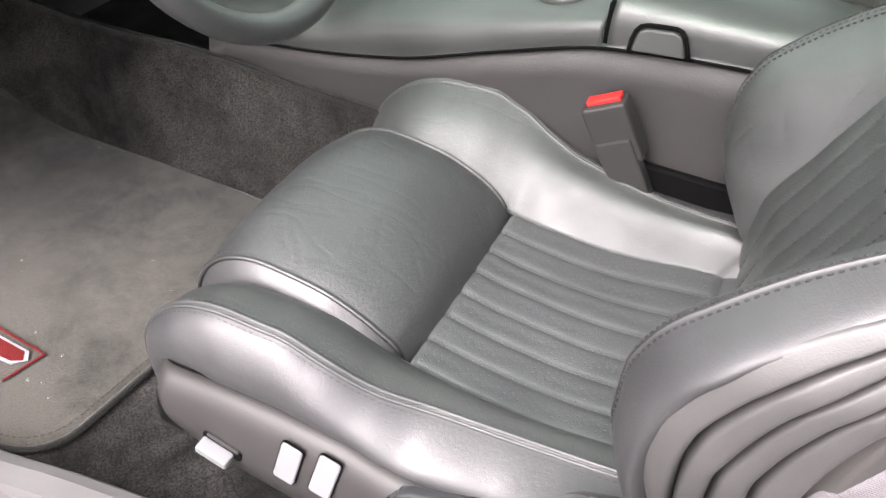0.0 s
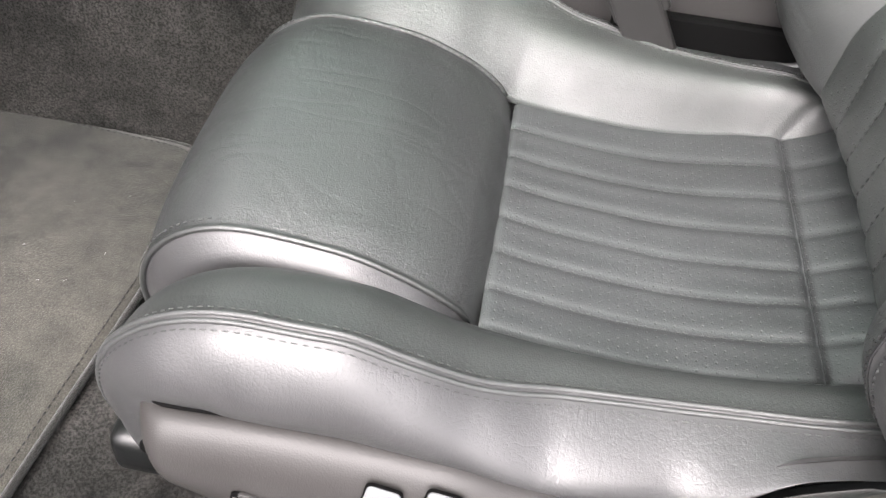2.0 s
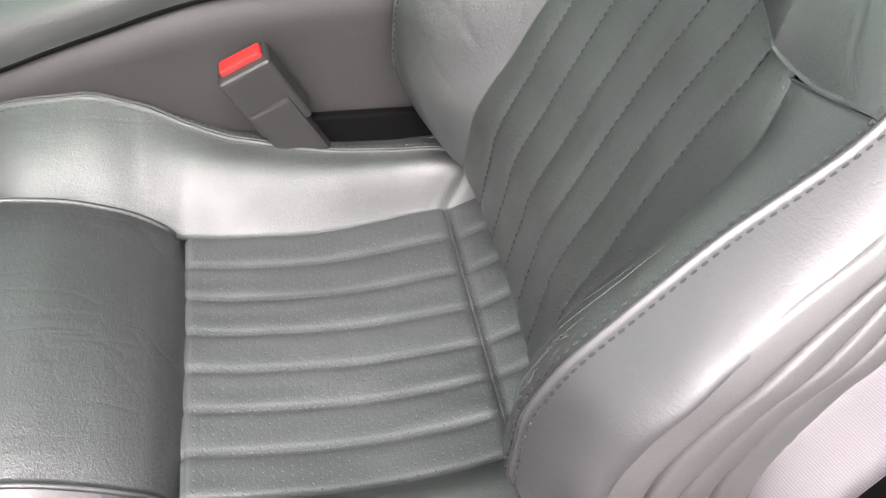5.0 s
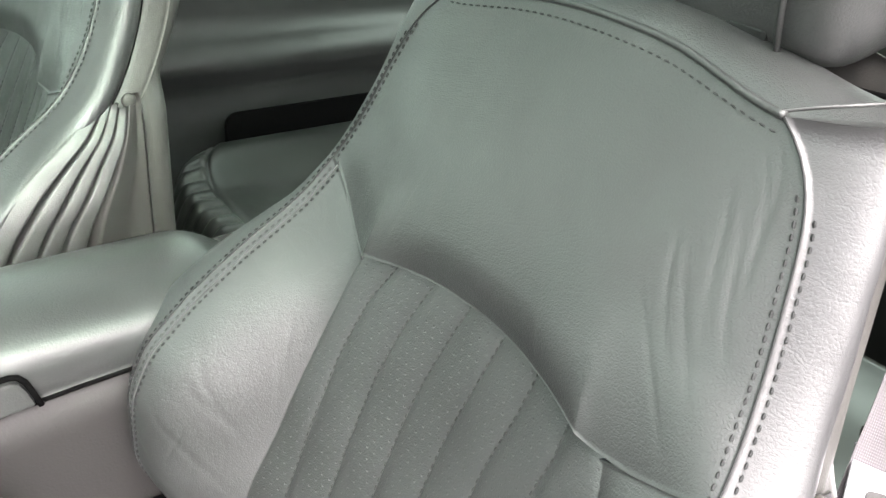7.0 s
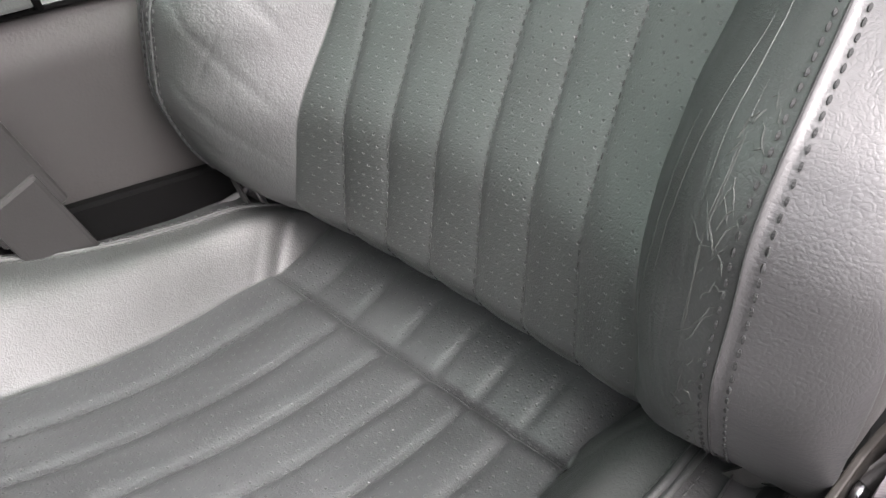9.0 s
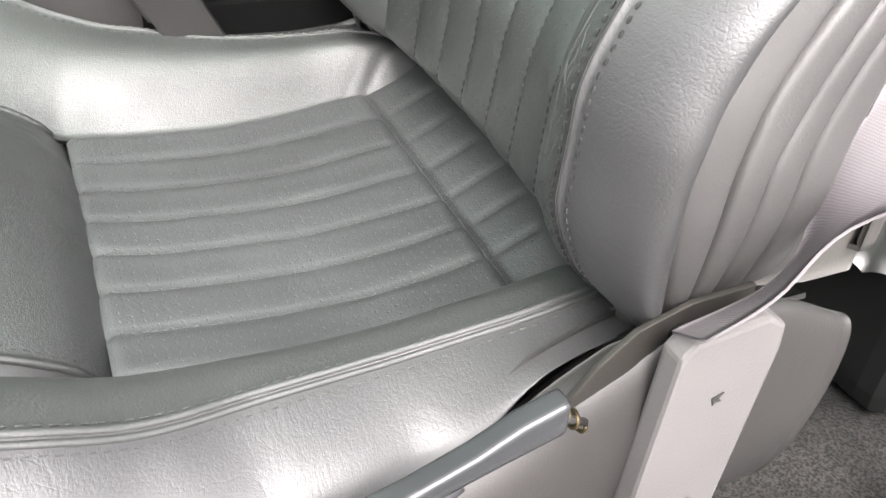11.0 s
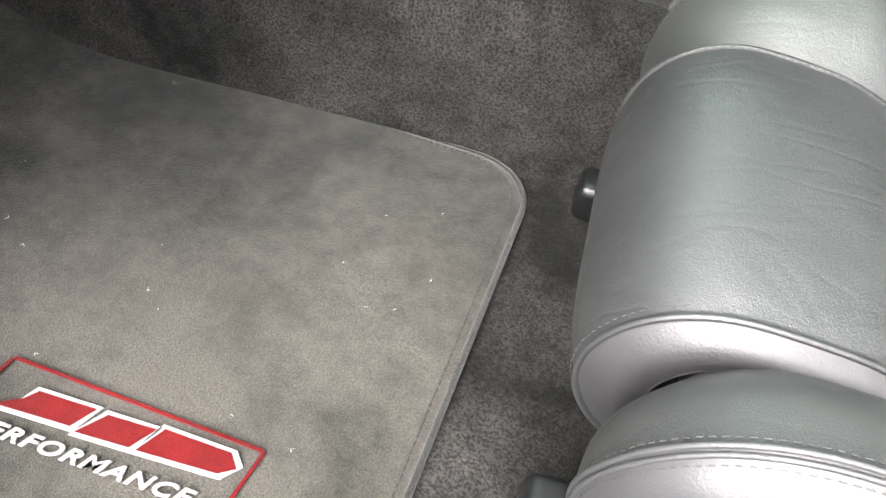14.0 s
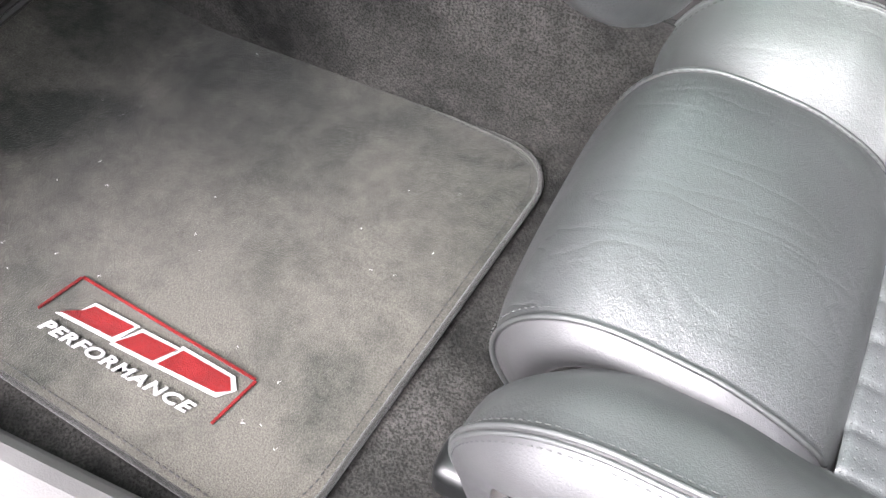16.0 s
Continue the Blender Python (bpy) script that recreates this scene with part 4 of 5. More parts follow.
        def cheek(u, v):
            z = 0.560 - 0.345 * u
            x0 = crease_x[4](z)
            c = fold_c(z) - (0.004 + 0.020 * min(1, u * 3)) * max(0, 1 - v * 6) - 0.016 * min(1, u * 3) - (fold_c(z) - 0.250) * min(1, v * 1.6)
            top = max(0.0, 1 - u / 0.25)
            return np.array((x0 + (max(0.196 - 0.016 * top, x0 + 0.006) - x0) * v, sign * (c - 0.012 * top), z))
        sheet("shell_cheek", cheek, lin(0.03, 1, 24), lin(0, 1, 24), M_SHELL, seat, "plain side of the plastic shell", 0.002, BACK_CORE)
    # head restraint on two posts
    hr = box((0.095, 0.30, 0.155), 0.034, 6, (0.264, 0, 0.818), Matrix.Rotation(radians(-14), 4, "Y"))
    rest = part("head_restraint", hr, M_LEATHER, seat, "padded grey leather head restraint", True)
    for c in (-0.085, 0.085):
        tube("post", [(0.246, c, 0.73), (0.262, c, 0.80)], 0.006, M_CHROME, rest, "steel post")
        part("post_socket", box((0.028, 0.030, 0.012), 0.004, 2, (0.246, c, 0.750)), M_BLACK, seat)
    tube("head_seam", [(0.230, -0.11, 0.742), (0.216, -0.112, 0.80), (0.236, -0.112, 0.89)], 0.002, M_LEATHER, rest)

    # rails and base
    for c in (-0.205, 0.132):
        part("rail", box((0.66, 0.045, 0.05), 0.012, 3, (-0.19, c, 0.045)), M_BLACK, seat, "black seat rail")
        part("rail_end", box((0.044, 0.048, 0.050) if c < 0 else (0.034, 0.040, 0.046), 0.015 if c < 0 else 0.012, 4, (-0.516 - (0.010 if c > 0 else 0), c, 0.046 + (0.010 if c > 0 else 0))), M_BLACK, seat, "black rail end cap", True)
    if controls:
        build_controls(seat)
    return seat


trim_top = curve([-0.47, -0.37, -0.27, -0.20, -0.14, -0.09, -0.05, 0.0, 0.05, 0.12], [0.208, 0.212, 0.208, 0.195, 0.192, 0.208, 0.236, 0.262, 0.278, 0.250])
trim_low = curve([-0.474, -0.45, -0.41, -0.35, -0.28, -0.20, 0.12], [0.138, 0.118, 0.100, 0.086, 0.080, 0.080, 0.080])


def side_trim(x, v):
    """The moulding along the seat's side; its front end is blunt and turns inward."""
    zt, zl = trim_top(x), trim_low(x)
    f = max(0.0, min(1.0, (-0.446 - x) / 0.028))
    bend = 1 - math.sqrt(1 - f * f)
    zt -= 0.010 * bend
    out = 0.300 + 0.006 * math.sin(max(0, min(1, (x + 0.47) / 0.5)) * math.pi) - 0.060 * bend
    inner = 0.270 if x < -0.02 else 0.270 + 0.02 * min(1, (x + 0.02) / 0.05)
    inner -= 0.030 * bend
    q = np.array(((inner, zt - 0.004), (inner + 0.016, zt + 0.004), (out + 0.006, zt - 0.018), (out + 0.004, (zt + zl) / 2), (out - 0.006, zl + 0.02), (out - 0.03, zl)))
    w = np.array([math.comb(5, i) * v**i * (1 - v) ** (5 - i) for i in range(6)])
    c, z = w @ q
    return np.array((x, -c, z))


def on_trim(bm, x, z, spin):
    """Sets a small piece, made facing -y at the origin, on the seat's side trim."""
    v = min(lin(0.1, 0.9, 81), key=lambda k: abs(side_trim(x, k)[2] - z))
    p, q, r = side_trim(x, v), side_trim(x, v + 0.02), side_trim(x + 0.01, v)
    down, along = Vector(q - p).normalized(), Vector(r - p).normalized()
    out = down.cross(along).normalized()
    if out.y > 0:
        out = -out
    up = -down
    side = up.cross(out).normalized() * -1
    if side.x < 0:
        side = -side
    m = Matrix((side, -out, up)).transposed().to_4x4()
    bmesh.ops.transform(bm, matrix=Matrix.Translation(p) @ m @ Matrix.Rotation(radians(spin), 4, "Y"), verts=bm.verts)
    return bm


def build_controls(seat):
    xs = np.concatenate([-0.446 - 0.028 * np.sin(lin(math.pi / 2, 0.05, 16)), lin(-0.44, 0.12, 60)])
    trim = sheet("side_trim", side_trim, xs, lin(0, 1, 24), M_TRIM, seat, "moulded grey plastic seat side", 0.003, (-0.2, -0.2, 0.14))
    tube("trim_gap", [side_trim(x, 0.06) + (0, 0.0, 0.0030) for x in lin(-0.462, -0.10, 60)], 0.0015, M_SEAM_SHADE, trim, "dark gap under the cushion edge")
    for cx, cz in ((-0.306, 0.176), (-0.268, 0.178)):
        part("switch_gap", on_trim(prism(rounded(0.0246, 0.0466, 0.005), -0.002, "y", 0), cx, cz, 10), M_SEAM_SHADE, trim)
        part("rocker_switch", on_trim(prism(rounded(0.0222, 0.0442, 0.004), -0.0042, "y", 0.0018, 3), cx, cz, 10), M_SWITCH, trim, "pale grey rocker switch", True)
    part("switch_recess", on_trim(prism(rounded(0.044, 0.017, 0.005), -0.0015, "y", 0), -0.381, 0.153, 13), M_SEAM_SHADE, trim)
    part("recess_lip", on_trim(prism(rounded(0.036, 0.004, 0.0015), -0.003, "y", 0.0008), -0.379, 0.160, 13), M_TRIM, trim)
    part("power_switch", on_trim(box((0.035, 0.015, 0.0115), 0.0028, 3, (-0.002, -0.008, -0.001)), -0.383, 0.151, 14), M_SWITCH, trim, "pale grey power seat switch")
    # recline lever: a bar with a finger loop under its front half
    bar = prism([(-0.197, 0.206), (-0.192, 0.219), (-0.180, 0.227), (-0.150, 0.236), (-0.120, 0.248), (-0.098, 0.260), (-0.074, 0.268),
                 (-0.073, 0.247), (-0.100, 0.239), (-0.125, 0.231), (-0.155, 0.220), (-0.178, 0.212), (-0.187, 0.204), (-0.190, 0.199)], 0.014, "y", 0.004, 3)
    part("recline_lever", bar, M_LEVER, seat, "glossy dark grey recline lever", True).location = (0, -0.316, 0)
    tube("finger_loop", [(-0.190, -0.309, 0.212), (-0.198, -0.309, 0.200), (-0.195, -0.308, 0.189), (-0.182, -0.307, 0.185), (-0.160, -0.306, 0.196), (-0.138, -0.305, 0.208), (-0.122, -0.304, 0.220)], 0.0052, M_LEVER, seat, "", 10)
    tube("spring", [(-0.076 + 0.0009 * a, -0.300 + 0.005 * math.sin(a), 0.251 - 0.0008 * a + 0.005 * math.cos(a)) for a in lin(0, 24, 140)], 0.0012, M_BRASS, seat, "brass recliner spring")
    tube("link_rod", [(-0.080, -0.306, 0.247), (-0.066, -0.304, 0.243), (-0.052, -0.300, 0.231)], 0.0024, M_STEEL, seat, "steel link rod")
    part("hinge_plate", prism([(-0.062, 0.222), (-0.040, 0.252), (-0.020, 0.270), (0.010, 0.280), (0.050, 0.282), (0.050, 0.262), (0.012, 0.260), (-0.012, 0.250), (-0.045, 0.214)], 0.004, "y", 0.001), M_HINGE, seat, "dark steel recliner plate").location = (0, -0.287, 0)
    part("recliner_pocket", prism([(-0.085, 0.150), (-0.080, 0.172), (-0.060, 0.190), (-0.040, 0.204), (-0.012, 0.222), (0.030, 0.236), (0.030, 0.190), (-0.050, 0.150)], 0.012, "y", 0.002), M_BLACK, seat, "black recess round the recliner").location = (0, -0.258, 0)
    for bx, bz in ((0.004, 0.264),):
        bm = bmesh.new()
        bmesh.ops.create_cone(bm, cap_ends=True, segments=16, radius1=0.006, radius2=0.004, depth=0.006, matrix=Matrix.Translation((bx, -0.291, bz)) @ Matrix.Rotation(radians(90), 4, "X"))
        part("bolt", bm, M_CHROME, seat, "", True)


SEAT_Y = 0.70
build_seat((0, SEAT_Y, 0), "grey leather bucket seat with pleated perforated centre and worn bolsters", True)
build_seat((-0.115, SEAT_Y + 0.745, 0), "matching grey leather passenger bucket seat beside the console", False)

# ---- the car around it ----
floor_me = box((2.6, 1.75, 0.03), 0, 1, (-0.10, 1.07, -0.030))
tagged(part("floor", floor_me, M_CARPET, None), "worn grey cut-pile carpet on the car floor", "floor", kind="structure")


def tunnel(u, v):
    """Carpeted flank of the centre tunnel: u along, v up."""
    x = -1.35 + 2.2 * u
    top = 0.212 - 0.9 * max(0.0, x + 0.53) ** 1.6 + 0.004 * math.sin(x * 14)
    top = max(top, 0.12)
    return np.array((x, 0.905 + 0.035 * v ** 1.3 + 0.012 * (1 - v), -0.015 + (top + 0.015) * v))


tagged(sheet("tunnel_carpet", tunnel, lin(0, 1, 80), lin(0, 1, 14), M_CARPET, None, "", 0.012, (0, 1.4, 0.1)), "grey carpet rising over the centre tunnel", "carpet", kind="structure")


def toe_board(u, v):
    a = u * radians(62)
    return np.array((-1.16 - 0.25 * math.sin(a) - 0.35 * max(0, u - 0.5), 0.33 + 0.62 * v, -0.014 + 0.25 * (1 - math.cos(a)) + 0.55 * max(0, u - 0.5)))


tagged(sheet("toe_board", toe_board, lin(0, 1, 16), lin(0, 1, 8), M_CARPET, None, thick=0), "grey carpet sloping up under the dashboard", "carpet", kind="structure")

# door sill
SILL = ((0.20, -0.06), (0.20, 0.02), (0.24, 0.050), (0.286, 0.054), (0.290, 0.044), (0.308, 0.044), (0.312, 0.056), (0.336, 0.056), (0.350, 0.050), (0.360, 0.034), (0.366, 0.02), (0.368, -0.06))
sill_shift = curve([-1.5, -0.9, -0.65, -0.55, -0.42, 0.2, 1.0], [-0.03, -0.015, -0.004, 0.011, 0.022, 0.024, 0.024])
sill_xs = lin(-1.5, 1.0, 80)
sill_v = [(x, y + sill_shift(x) * max(0.0, min(1.0, (y - 0.20) / 0.08)), z) for x in sill_xs for y, z in SILL]
sill_n = len(SILL)
sill_f = [(a * sill_n + b, a * sill_n + (b + 1) % sill_n, (a + 1) * sill_n + (b + 1) % sill_n, (a + 1) * sill_n + b) for a in range(79) for b in range(sill_n)]
sill_f += [tuple(range(sill_n)), tuple(reversed(range(79 * sill_n, 80 * sill_n)))]
tagged(raw("door_sill", sill_v, sill_f, M_SILL, smooth=False), "scuffed grey plastic sill plate along the door opening", "sill", kind="structure")

# floor mat, turned a little on the carpet
MAT = Matrix.Translation((-0.740, 0.503, 0)) @ Matrix.Rotation(radians(-5), 4, "Z")
mat = thing("floor_mat", (0, 0, 0), "grey carpet driver's floor mat with stitched edge and red logo patch", "floor mat")
mat.matrix_world = MAT


def mat_outline(n=9):
    r, out = 0.066, []
    x0, x1, y0, y1 = -0.62, 0.120, -0.122, 0.417
    for cx, cy, a0 in ((x1 - r, y1 - r, 0), (x0 + r, y1 - r, 90), (x0 + r, y0 + r, 180), (x1 - r, y0 + r, 270)):
        for k in range(n + 1):
            a = radians(a0 + 90 * k / n)
            out.append((cx + r * math.cos(a), cy + r * math.sin(a)))
    ring = np.array(out + out[:1])
    gaps = np.concatenate([[0], np.cumsum(np.linalg.norm(np.diff(ring, axis=0), axis=1))])
    at = lin(0, gaps[-1], 181)[:-1]
    return list(zip(np.interp(at, gaps, ring[:, 0]), np.interp(at, gaps, ring[:, 1])))


def mat_height(x):
    return 0.0 if x > -0.36 else 0.55 * (x + 0.36) ** 2 * 3


def mat_mesh():
    out = mat_outline()
    n = len(out)
    c = np.array((-0.245, 0.14))
    rings = [1.0, 0.988] + list(lin(0.96, 0.03, 26))
    verts, faces = [], []
    for k, s in enumerate(rings):
        for x, y in out:
            px, py = c + (np.array((x, y)) - c) * s
            z = -0.004 if k == 0 else 0.0
            z += mat_height(px) + 0.0008 * noise.noise((px * 8, py * 8, 0))
            verts.append((px, py, z))
    for k in range(len(rings) - 1):
        for i in range(n):
            faces.append((k * n + i, k * n + (i + 1) % n, (k + 1) * n + (i + 1) % n, (k + 1) * n + i))
    k = len(rings) - 1
    faces.append(tuple(k * n + i for i in range(n)))
    b = len(verts)
    for x, y in out:
        verts.append((x, y, -0.014 + mat_height(x)))
    for i in range(n):
        faces.append((i, b + i, b + (i + 1) % n, (i + 1) % n))
    return raw("mat_surface", verts, faces, M_MAT, mat, True, None, "brushed grey pile, paler towards the heel end")


mat_mesh()
edge = [(x, y, -0.004 + mat_height(x)) for x, y in mat_outline(12)]
tube("binding", edge, 0.0040, M_MATEDGE, mat, "stitched edge binding", closed=True)
inner = [(-0.245 + (x + 0.245) * 0.972, 0.14 + (y - 0.14) * 0.965, 0.0012 + mat_height(x)) for x, y in mat_outline(12)]
stitches(inner + inner[:1], mat, M_DARKSTITCH, 0.005, 0.003, 0.0009)


def patch(outline, z, material, name, label=""):
    bm = prism(outline, 0.0016, "z", 0)
    bmesh.ops.translate(bm, vec=(0, 0, z), verts=bm.verts)
    return part(name, bm, material, mat, label)


def band(pts, w):
    """Outline of a flat ribbon along points."""
    P = np.array(pts, float)
    T = np.gradient(P, axis=0)
    T /= np.linalg.norm(T, axis=1, keepdims=True)
    N = np.stack([-T[:, 1], T[:, 0]], 1) * w / 2
    return [tuple(p) for p in P + N] + [tuple(p) for p in (P - N)[::-1]]


# embroidered patch: a thin red frame, a red emblem edged in white, and a word below
for a, b in (((-0.227, 0.0), (0.0, 0.0)), ((0.001, -0.001), (-0.006, -0.058)), ((-0.228, -0.001), (-0.238, -0.052))):
    patch(band([a, b], 0.003), 0.003, M_REDTHREAD, "frame_thread")
for shape in ([(-0.216, -0.043), (-0.150, -0.038), (-0.139, -0.017), (-0.190, -0.020), (-0.197, -0.030)],
              [(-0.144, -0.041), (-0.098, -0.037), (-0.086, -0.015), (-0.128, -0.018)],
              [(-0.092, -0.037), (-0.024, -0.031), (-0.012, -0.022), (-0.022, -0.011), (-0.080, -0.012)]):
    mx, my = np.mean(shape, axis=0)
    rim = [(x + 0.0036 * (x - mx) / math.hypot(x - mx, y - my), y + 0.0036 * (1 if y > my else -1)) for x, y in shape]
    patch(rim, 0.0025, M_WHITETHREAD, "emblem_edge", "white embroidered outline")
    patch(shape, 0.0032, M_REDTHREAD, "emblem", "red embroidered emblem")
txt = bpy.data.curves.new("word", "FONT")
txt.body, txt.size, txt.extrude, txt.shear, txt.space_character = "PERFORMANCE", 0.0245, 0.0008, 0.35, 1.14
word = new("word", txt)
word.data.materials.append(M_WHITETHREAD)
word.parent = mat
word.location = (-0.222, -0.0680, 0.0045)
word.rotation_euler = (0, 0, radians(1.6))
txt.offset = 0.0006
word.scale = (1.0, 0.72, 1)
tagged(word, "white embroidered word")
# lint caught in the pile
rng = random.Random(4)
verts, faces = [], []
for k in range(30):
    x, y, a, n = rng.uniform(-0.42, 0.08), rng.uniform(-0.08, 0.37), rng.uniform(0, 6.3), rng.uniform(0.002, 0.007)
    for j in range(4):
        q = a + 0.5 * j * rng.uniform(-1, 1)
        px, py = x + n * j / 3 * math.cos(q), y + n * j / 3 * math.sin(q)
        for s in (-0.0004, 0.0004):
            verts.append((px - s * math.sin(a), py + s * math.cos(a), mat_height(px) + 0.0030 + 0.0008 * math.sin(j)))
    i = 8 * k
    faces += [(i, i + 2, i + 3, i + 1), (i + 2, i + 4, i + 5, i + 3), (i + 4, i + 6, i + 7, i + 5)]
raw("lint", verts, faces, M_WHITETHREAD, mat, False, None, "specks of pale lint", kind="stuff")

# console
console = thing("centre_console", (0, 0.96, 0), "grey vinyl centre console with padded armrest and cup holder", "console")
line_z = curve([-0.80, -0.66, -0.49, -0.33, -0.21, -0.05, 0.15], [0.240, 0.254, 0.285, 0.339, 0.375, 0.392, 0.400])
top_z = curve([-0.80, -0.61, -0.55, -0.42, -0.25, -0.215], [0.300, 0.315, 0.340, 0.372, 0.415, 0.425])


def side_wall(x, v):
    return np.array((x, -0.012 * (1 - v), -0.01 + (line_z(x) + 0.01) * v))


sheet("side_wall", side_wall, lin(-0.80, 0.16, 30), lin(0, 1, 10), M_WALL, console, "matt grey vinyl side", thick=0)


# added board: the deep shade between seat and console, put into its colour
part("shade_board", box((0.47, 0.014, 0.262), 0.003, 1, (0.055, -0.014, 0.115)), M_SEAM_SHADE, console, "near-black board standing in for the shade below the console side")


def con_top(x, v):
    zl, zt = line_z(x) + 0.003, top_z(x)
    q = np.array(((-0.004, zl), (-0.012, zl + (zt - zl) * 0.5), (-0.006, zt - 0.004), (0.020, zt + 0.004), (0.10, zt + 0.010), (0.215, zt + 0.0)))
    w = np.array([math.comb(5, i) * v**i * (1 - v) ** (5 - i) for i in range(6)])
    c, z = w @ q
    return np.array((x, c, z))


con_ob = sheet("console_top", con_top, lin(-0.80, -0.218, 118), lin(0, 1, 80), M_CONSOLE, console, "smooth grey console moulding", thick=0.003)


def armrest(x, v):
    s = (x + 0.210) / 0.36
    zl = line_z(x) + 0.003
    zt = 0.455 - 0.10 * max(0, (s - 0.70) / 0.30) ** 2
    q = np.array(((-0.004, zl), (-0.014, zl + 0.030), (-0.014, zt - 0.010), (0.006, zt + 0.010), (0.080, zt + 0.002), (0.140, zt + 0.004), (0.172, zt - 0.02), (0.174, zl)))
    w = np.array([math.comb(7, i) * v**i * (1 - v) ** (7 - i) for i in range(8)])
    c, z = w @ q
    return np.array((x, c, z))


lid = sheet("armrest_lid", armrest, lin(-0.210, 0.150, 40), lin(0, 1, 34), M_CONSOLE, console, "padded grey armrest lid", thick=0.003)
part("lid_gap", box((0.006, 0.22, 0.05), 0, 1, (-0.214, 0.11, 0.405)), M_SEAM_SHADE, console)
tube("side_gap", [(x, -0.0045, line_z(x) + 0.001) for x in lin(-0.79, 0.15, 60)], 0.0022, M_SEAM_SHADE, console)
out = [(-0.183, 0.383), (-0.182, 0.398), (-0.179, 0.410), (-0.174, 0.417), (-0.166, 0.4205), (-0.150, 0.4225), (-0.134, 0.424), (-0.127, 0.422), (-0.122, 0.416), (-0.118, 0.405), (-0.113, 0.390)]
tube("latch_gap", [(a, -0.012, b) for a, b in out], 0.0026, M_SEAM_SHADE, lid)
bm = prism([(-0.179, 0.386), (-0.178, 0.400), (-0.174, 0.412), (-0.166, 0.4165), (-0.150, 0.4185), (-0.134, 0.420), (-0.127, 0.417), (-0.122, 0.408), (-0.117, 0.392)], -0.012, "y", 0.003)
part("latch_button", bm, M_CONSOLE, lid, "textured latch button").location = (0, -0.003, 0)
def well(cx, cy, rx, ry, depth):
    """A round well with a rounded lip, sunk through the console top."""
    bm = bmesh.new()
    bm.from_mesh(con_ob.data)
    gone = [f for f in bm.faces if ((f.calc_center_median().x - cx) / rx) ** 2 + ((f.calc_center_median().y - cy) / ry) ** 2 < 0.97]
    bmesh.ops.delete(bm, geom=gone, context="FACES")
    bm.to_mesh(con_ob.data)
    bm.free()
    ring = []
    for k in range(48):
        a = 2 * math.pi * k / 48
        x, y = cx + rx * math.cos(a), cy + ry * math.sin(a)
        v = min(lin(0, 1, 101), key=lambda q: abs(con_top(x, q)[1] - y))
        ring.append((x, y, con_top(x, v)[2] + 0.001))
    tube("well_lip", ring, 0.006, M_CONSOLE, console, "", 10, closed=True)
    verts, faces = [], []
    for s_, dz in ((1.0, 0.0), (0.96, -0.012), (0.92, -depth * 0.6), (0.86, -depth), (0.05, -depth)):
        for x, y, z in ring:
            verts.append((cx + (x - cx) * s_, cy + (y - cy) * s_, z + dz))
    for q in range(4):
        for k in range(48):
            faces.append((q * 48 + k, q * 48 + (k + 1) % 48, q * 48 + 48 + (k + 1) % 48, q * 48 + 48 + k))
    faces.append(tuple(192 + k for k in range(48)))
    cup = raw("cup_holder", verts, faces, M_BLACK, console, True, None, "black cup holder well")
    tube("cup_ring", [(cx + (x - cx) * 0.90, cy + (y - cy) * 0.90, z - depth * 0.55) for x, y, z in ring], 0.003, M_STEEL, cup, "dull metal ring", 6, closed=True)


well(-0.285, 0.082, 0.046, 0.052, 0.06)
part("shift_slot", box((0.15, 0.014, 0.006), 0.002, 2, (-0.475, 0.060, 0.3635), Matrix.Rotation(radians(-13), 4, "Y")), M_SEAM_SHADE, console, "dark shifter slot")
part("shift_plate", box((0.17, 0.050, 0.006), 0.002, 2, (-0.480, 0.105, 0.365), Matrix.Rotation(radians(-13), 4, "Y")), M_STEEL, console, "bright shifter surround")

# seat-belt buckle stalk between seat and console
buckle = thing("belt_buckle", (-0.155, 0.927, 0.228), "grey seat belt buckle with red release button", "seat belt")
turn = Matrix.Rotation(radians(-28), 4, "Y") @ Matrix.Rotation(radians(6), 4, "X")
part("stalk", box((0.046, 0.020, 0.15), 0.004, 2, (0.018, 0, -0.01), turn), M_BUCKLE, buckle, "grey plastic stalk")
part("housing", box((0.056, 0.031, 0.082), 0.005, 3, (-0.018, 0, 0.062), turn), M_BUCKLE, buckle, "grey buckle housing")
part("release_button", box((0.044, 0.017, 0.010), 0.0025, 2, (-0.0375, -0.001, 0.0985), turn), M_RED, buckle, "red release button")

# steering wheel and column
wheel = thing("steering_wheel", (-0.548, 0.70, 0.617), "grey leather-wrapped steering wheel over the driver's footwell", "steering wheel")
wm = Matrix.Rotation(radians(66), 4, "Y")
ring = [wm @ Vector((0.185 * math.cos(a), 0.185 * math.sin(a), 0)) for a in lin(0, 2 * math.pi, 73)[:-1]]
tube("rim", ring, 0.0150, M_LEATHER, wheel, "leather rim", 16, closed=True)
part("hub", box((0.16, 0.15, 0.06), 0.025, 4, (-0.03, 0, 0.0), wm), M_TRIM, wheel, "padded hub", True)
for a in (-90, 90, 180):
    p0 = wm @ Vector((0.06 * math.cos(radians(a)), 0.06 * math.sin(radians(a)), -0.01))
    p1 = wm @ Vector((0.18 * math.cos(radians(a)), 0.18 * math.sin(radians(a)), 0))
    tube("spoke", [p0, (p0 + p1) / 2, p1], 0.016, M_TRIM, wheel, "", 10, 0.5)

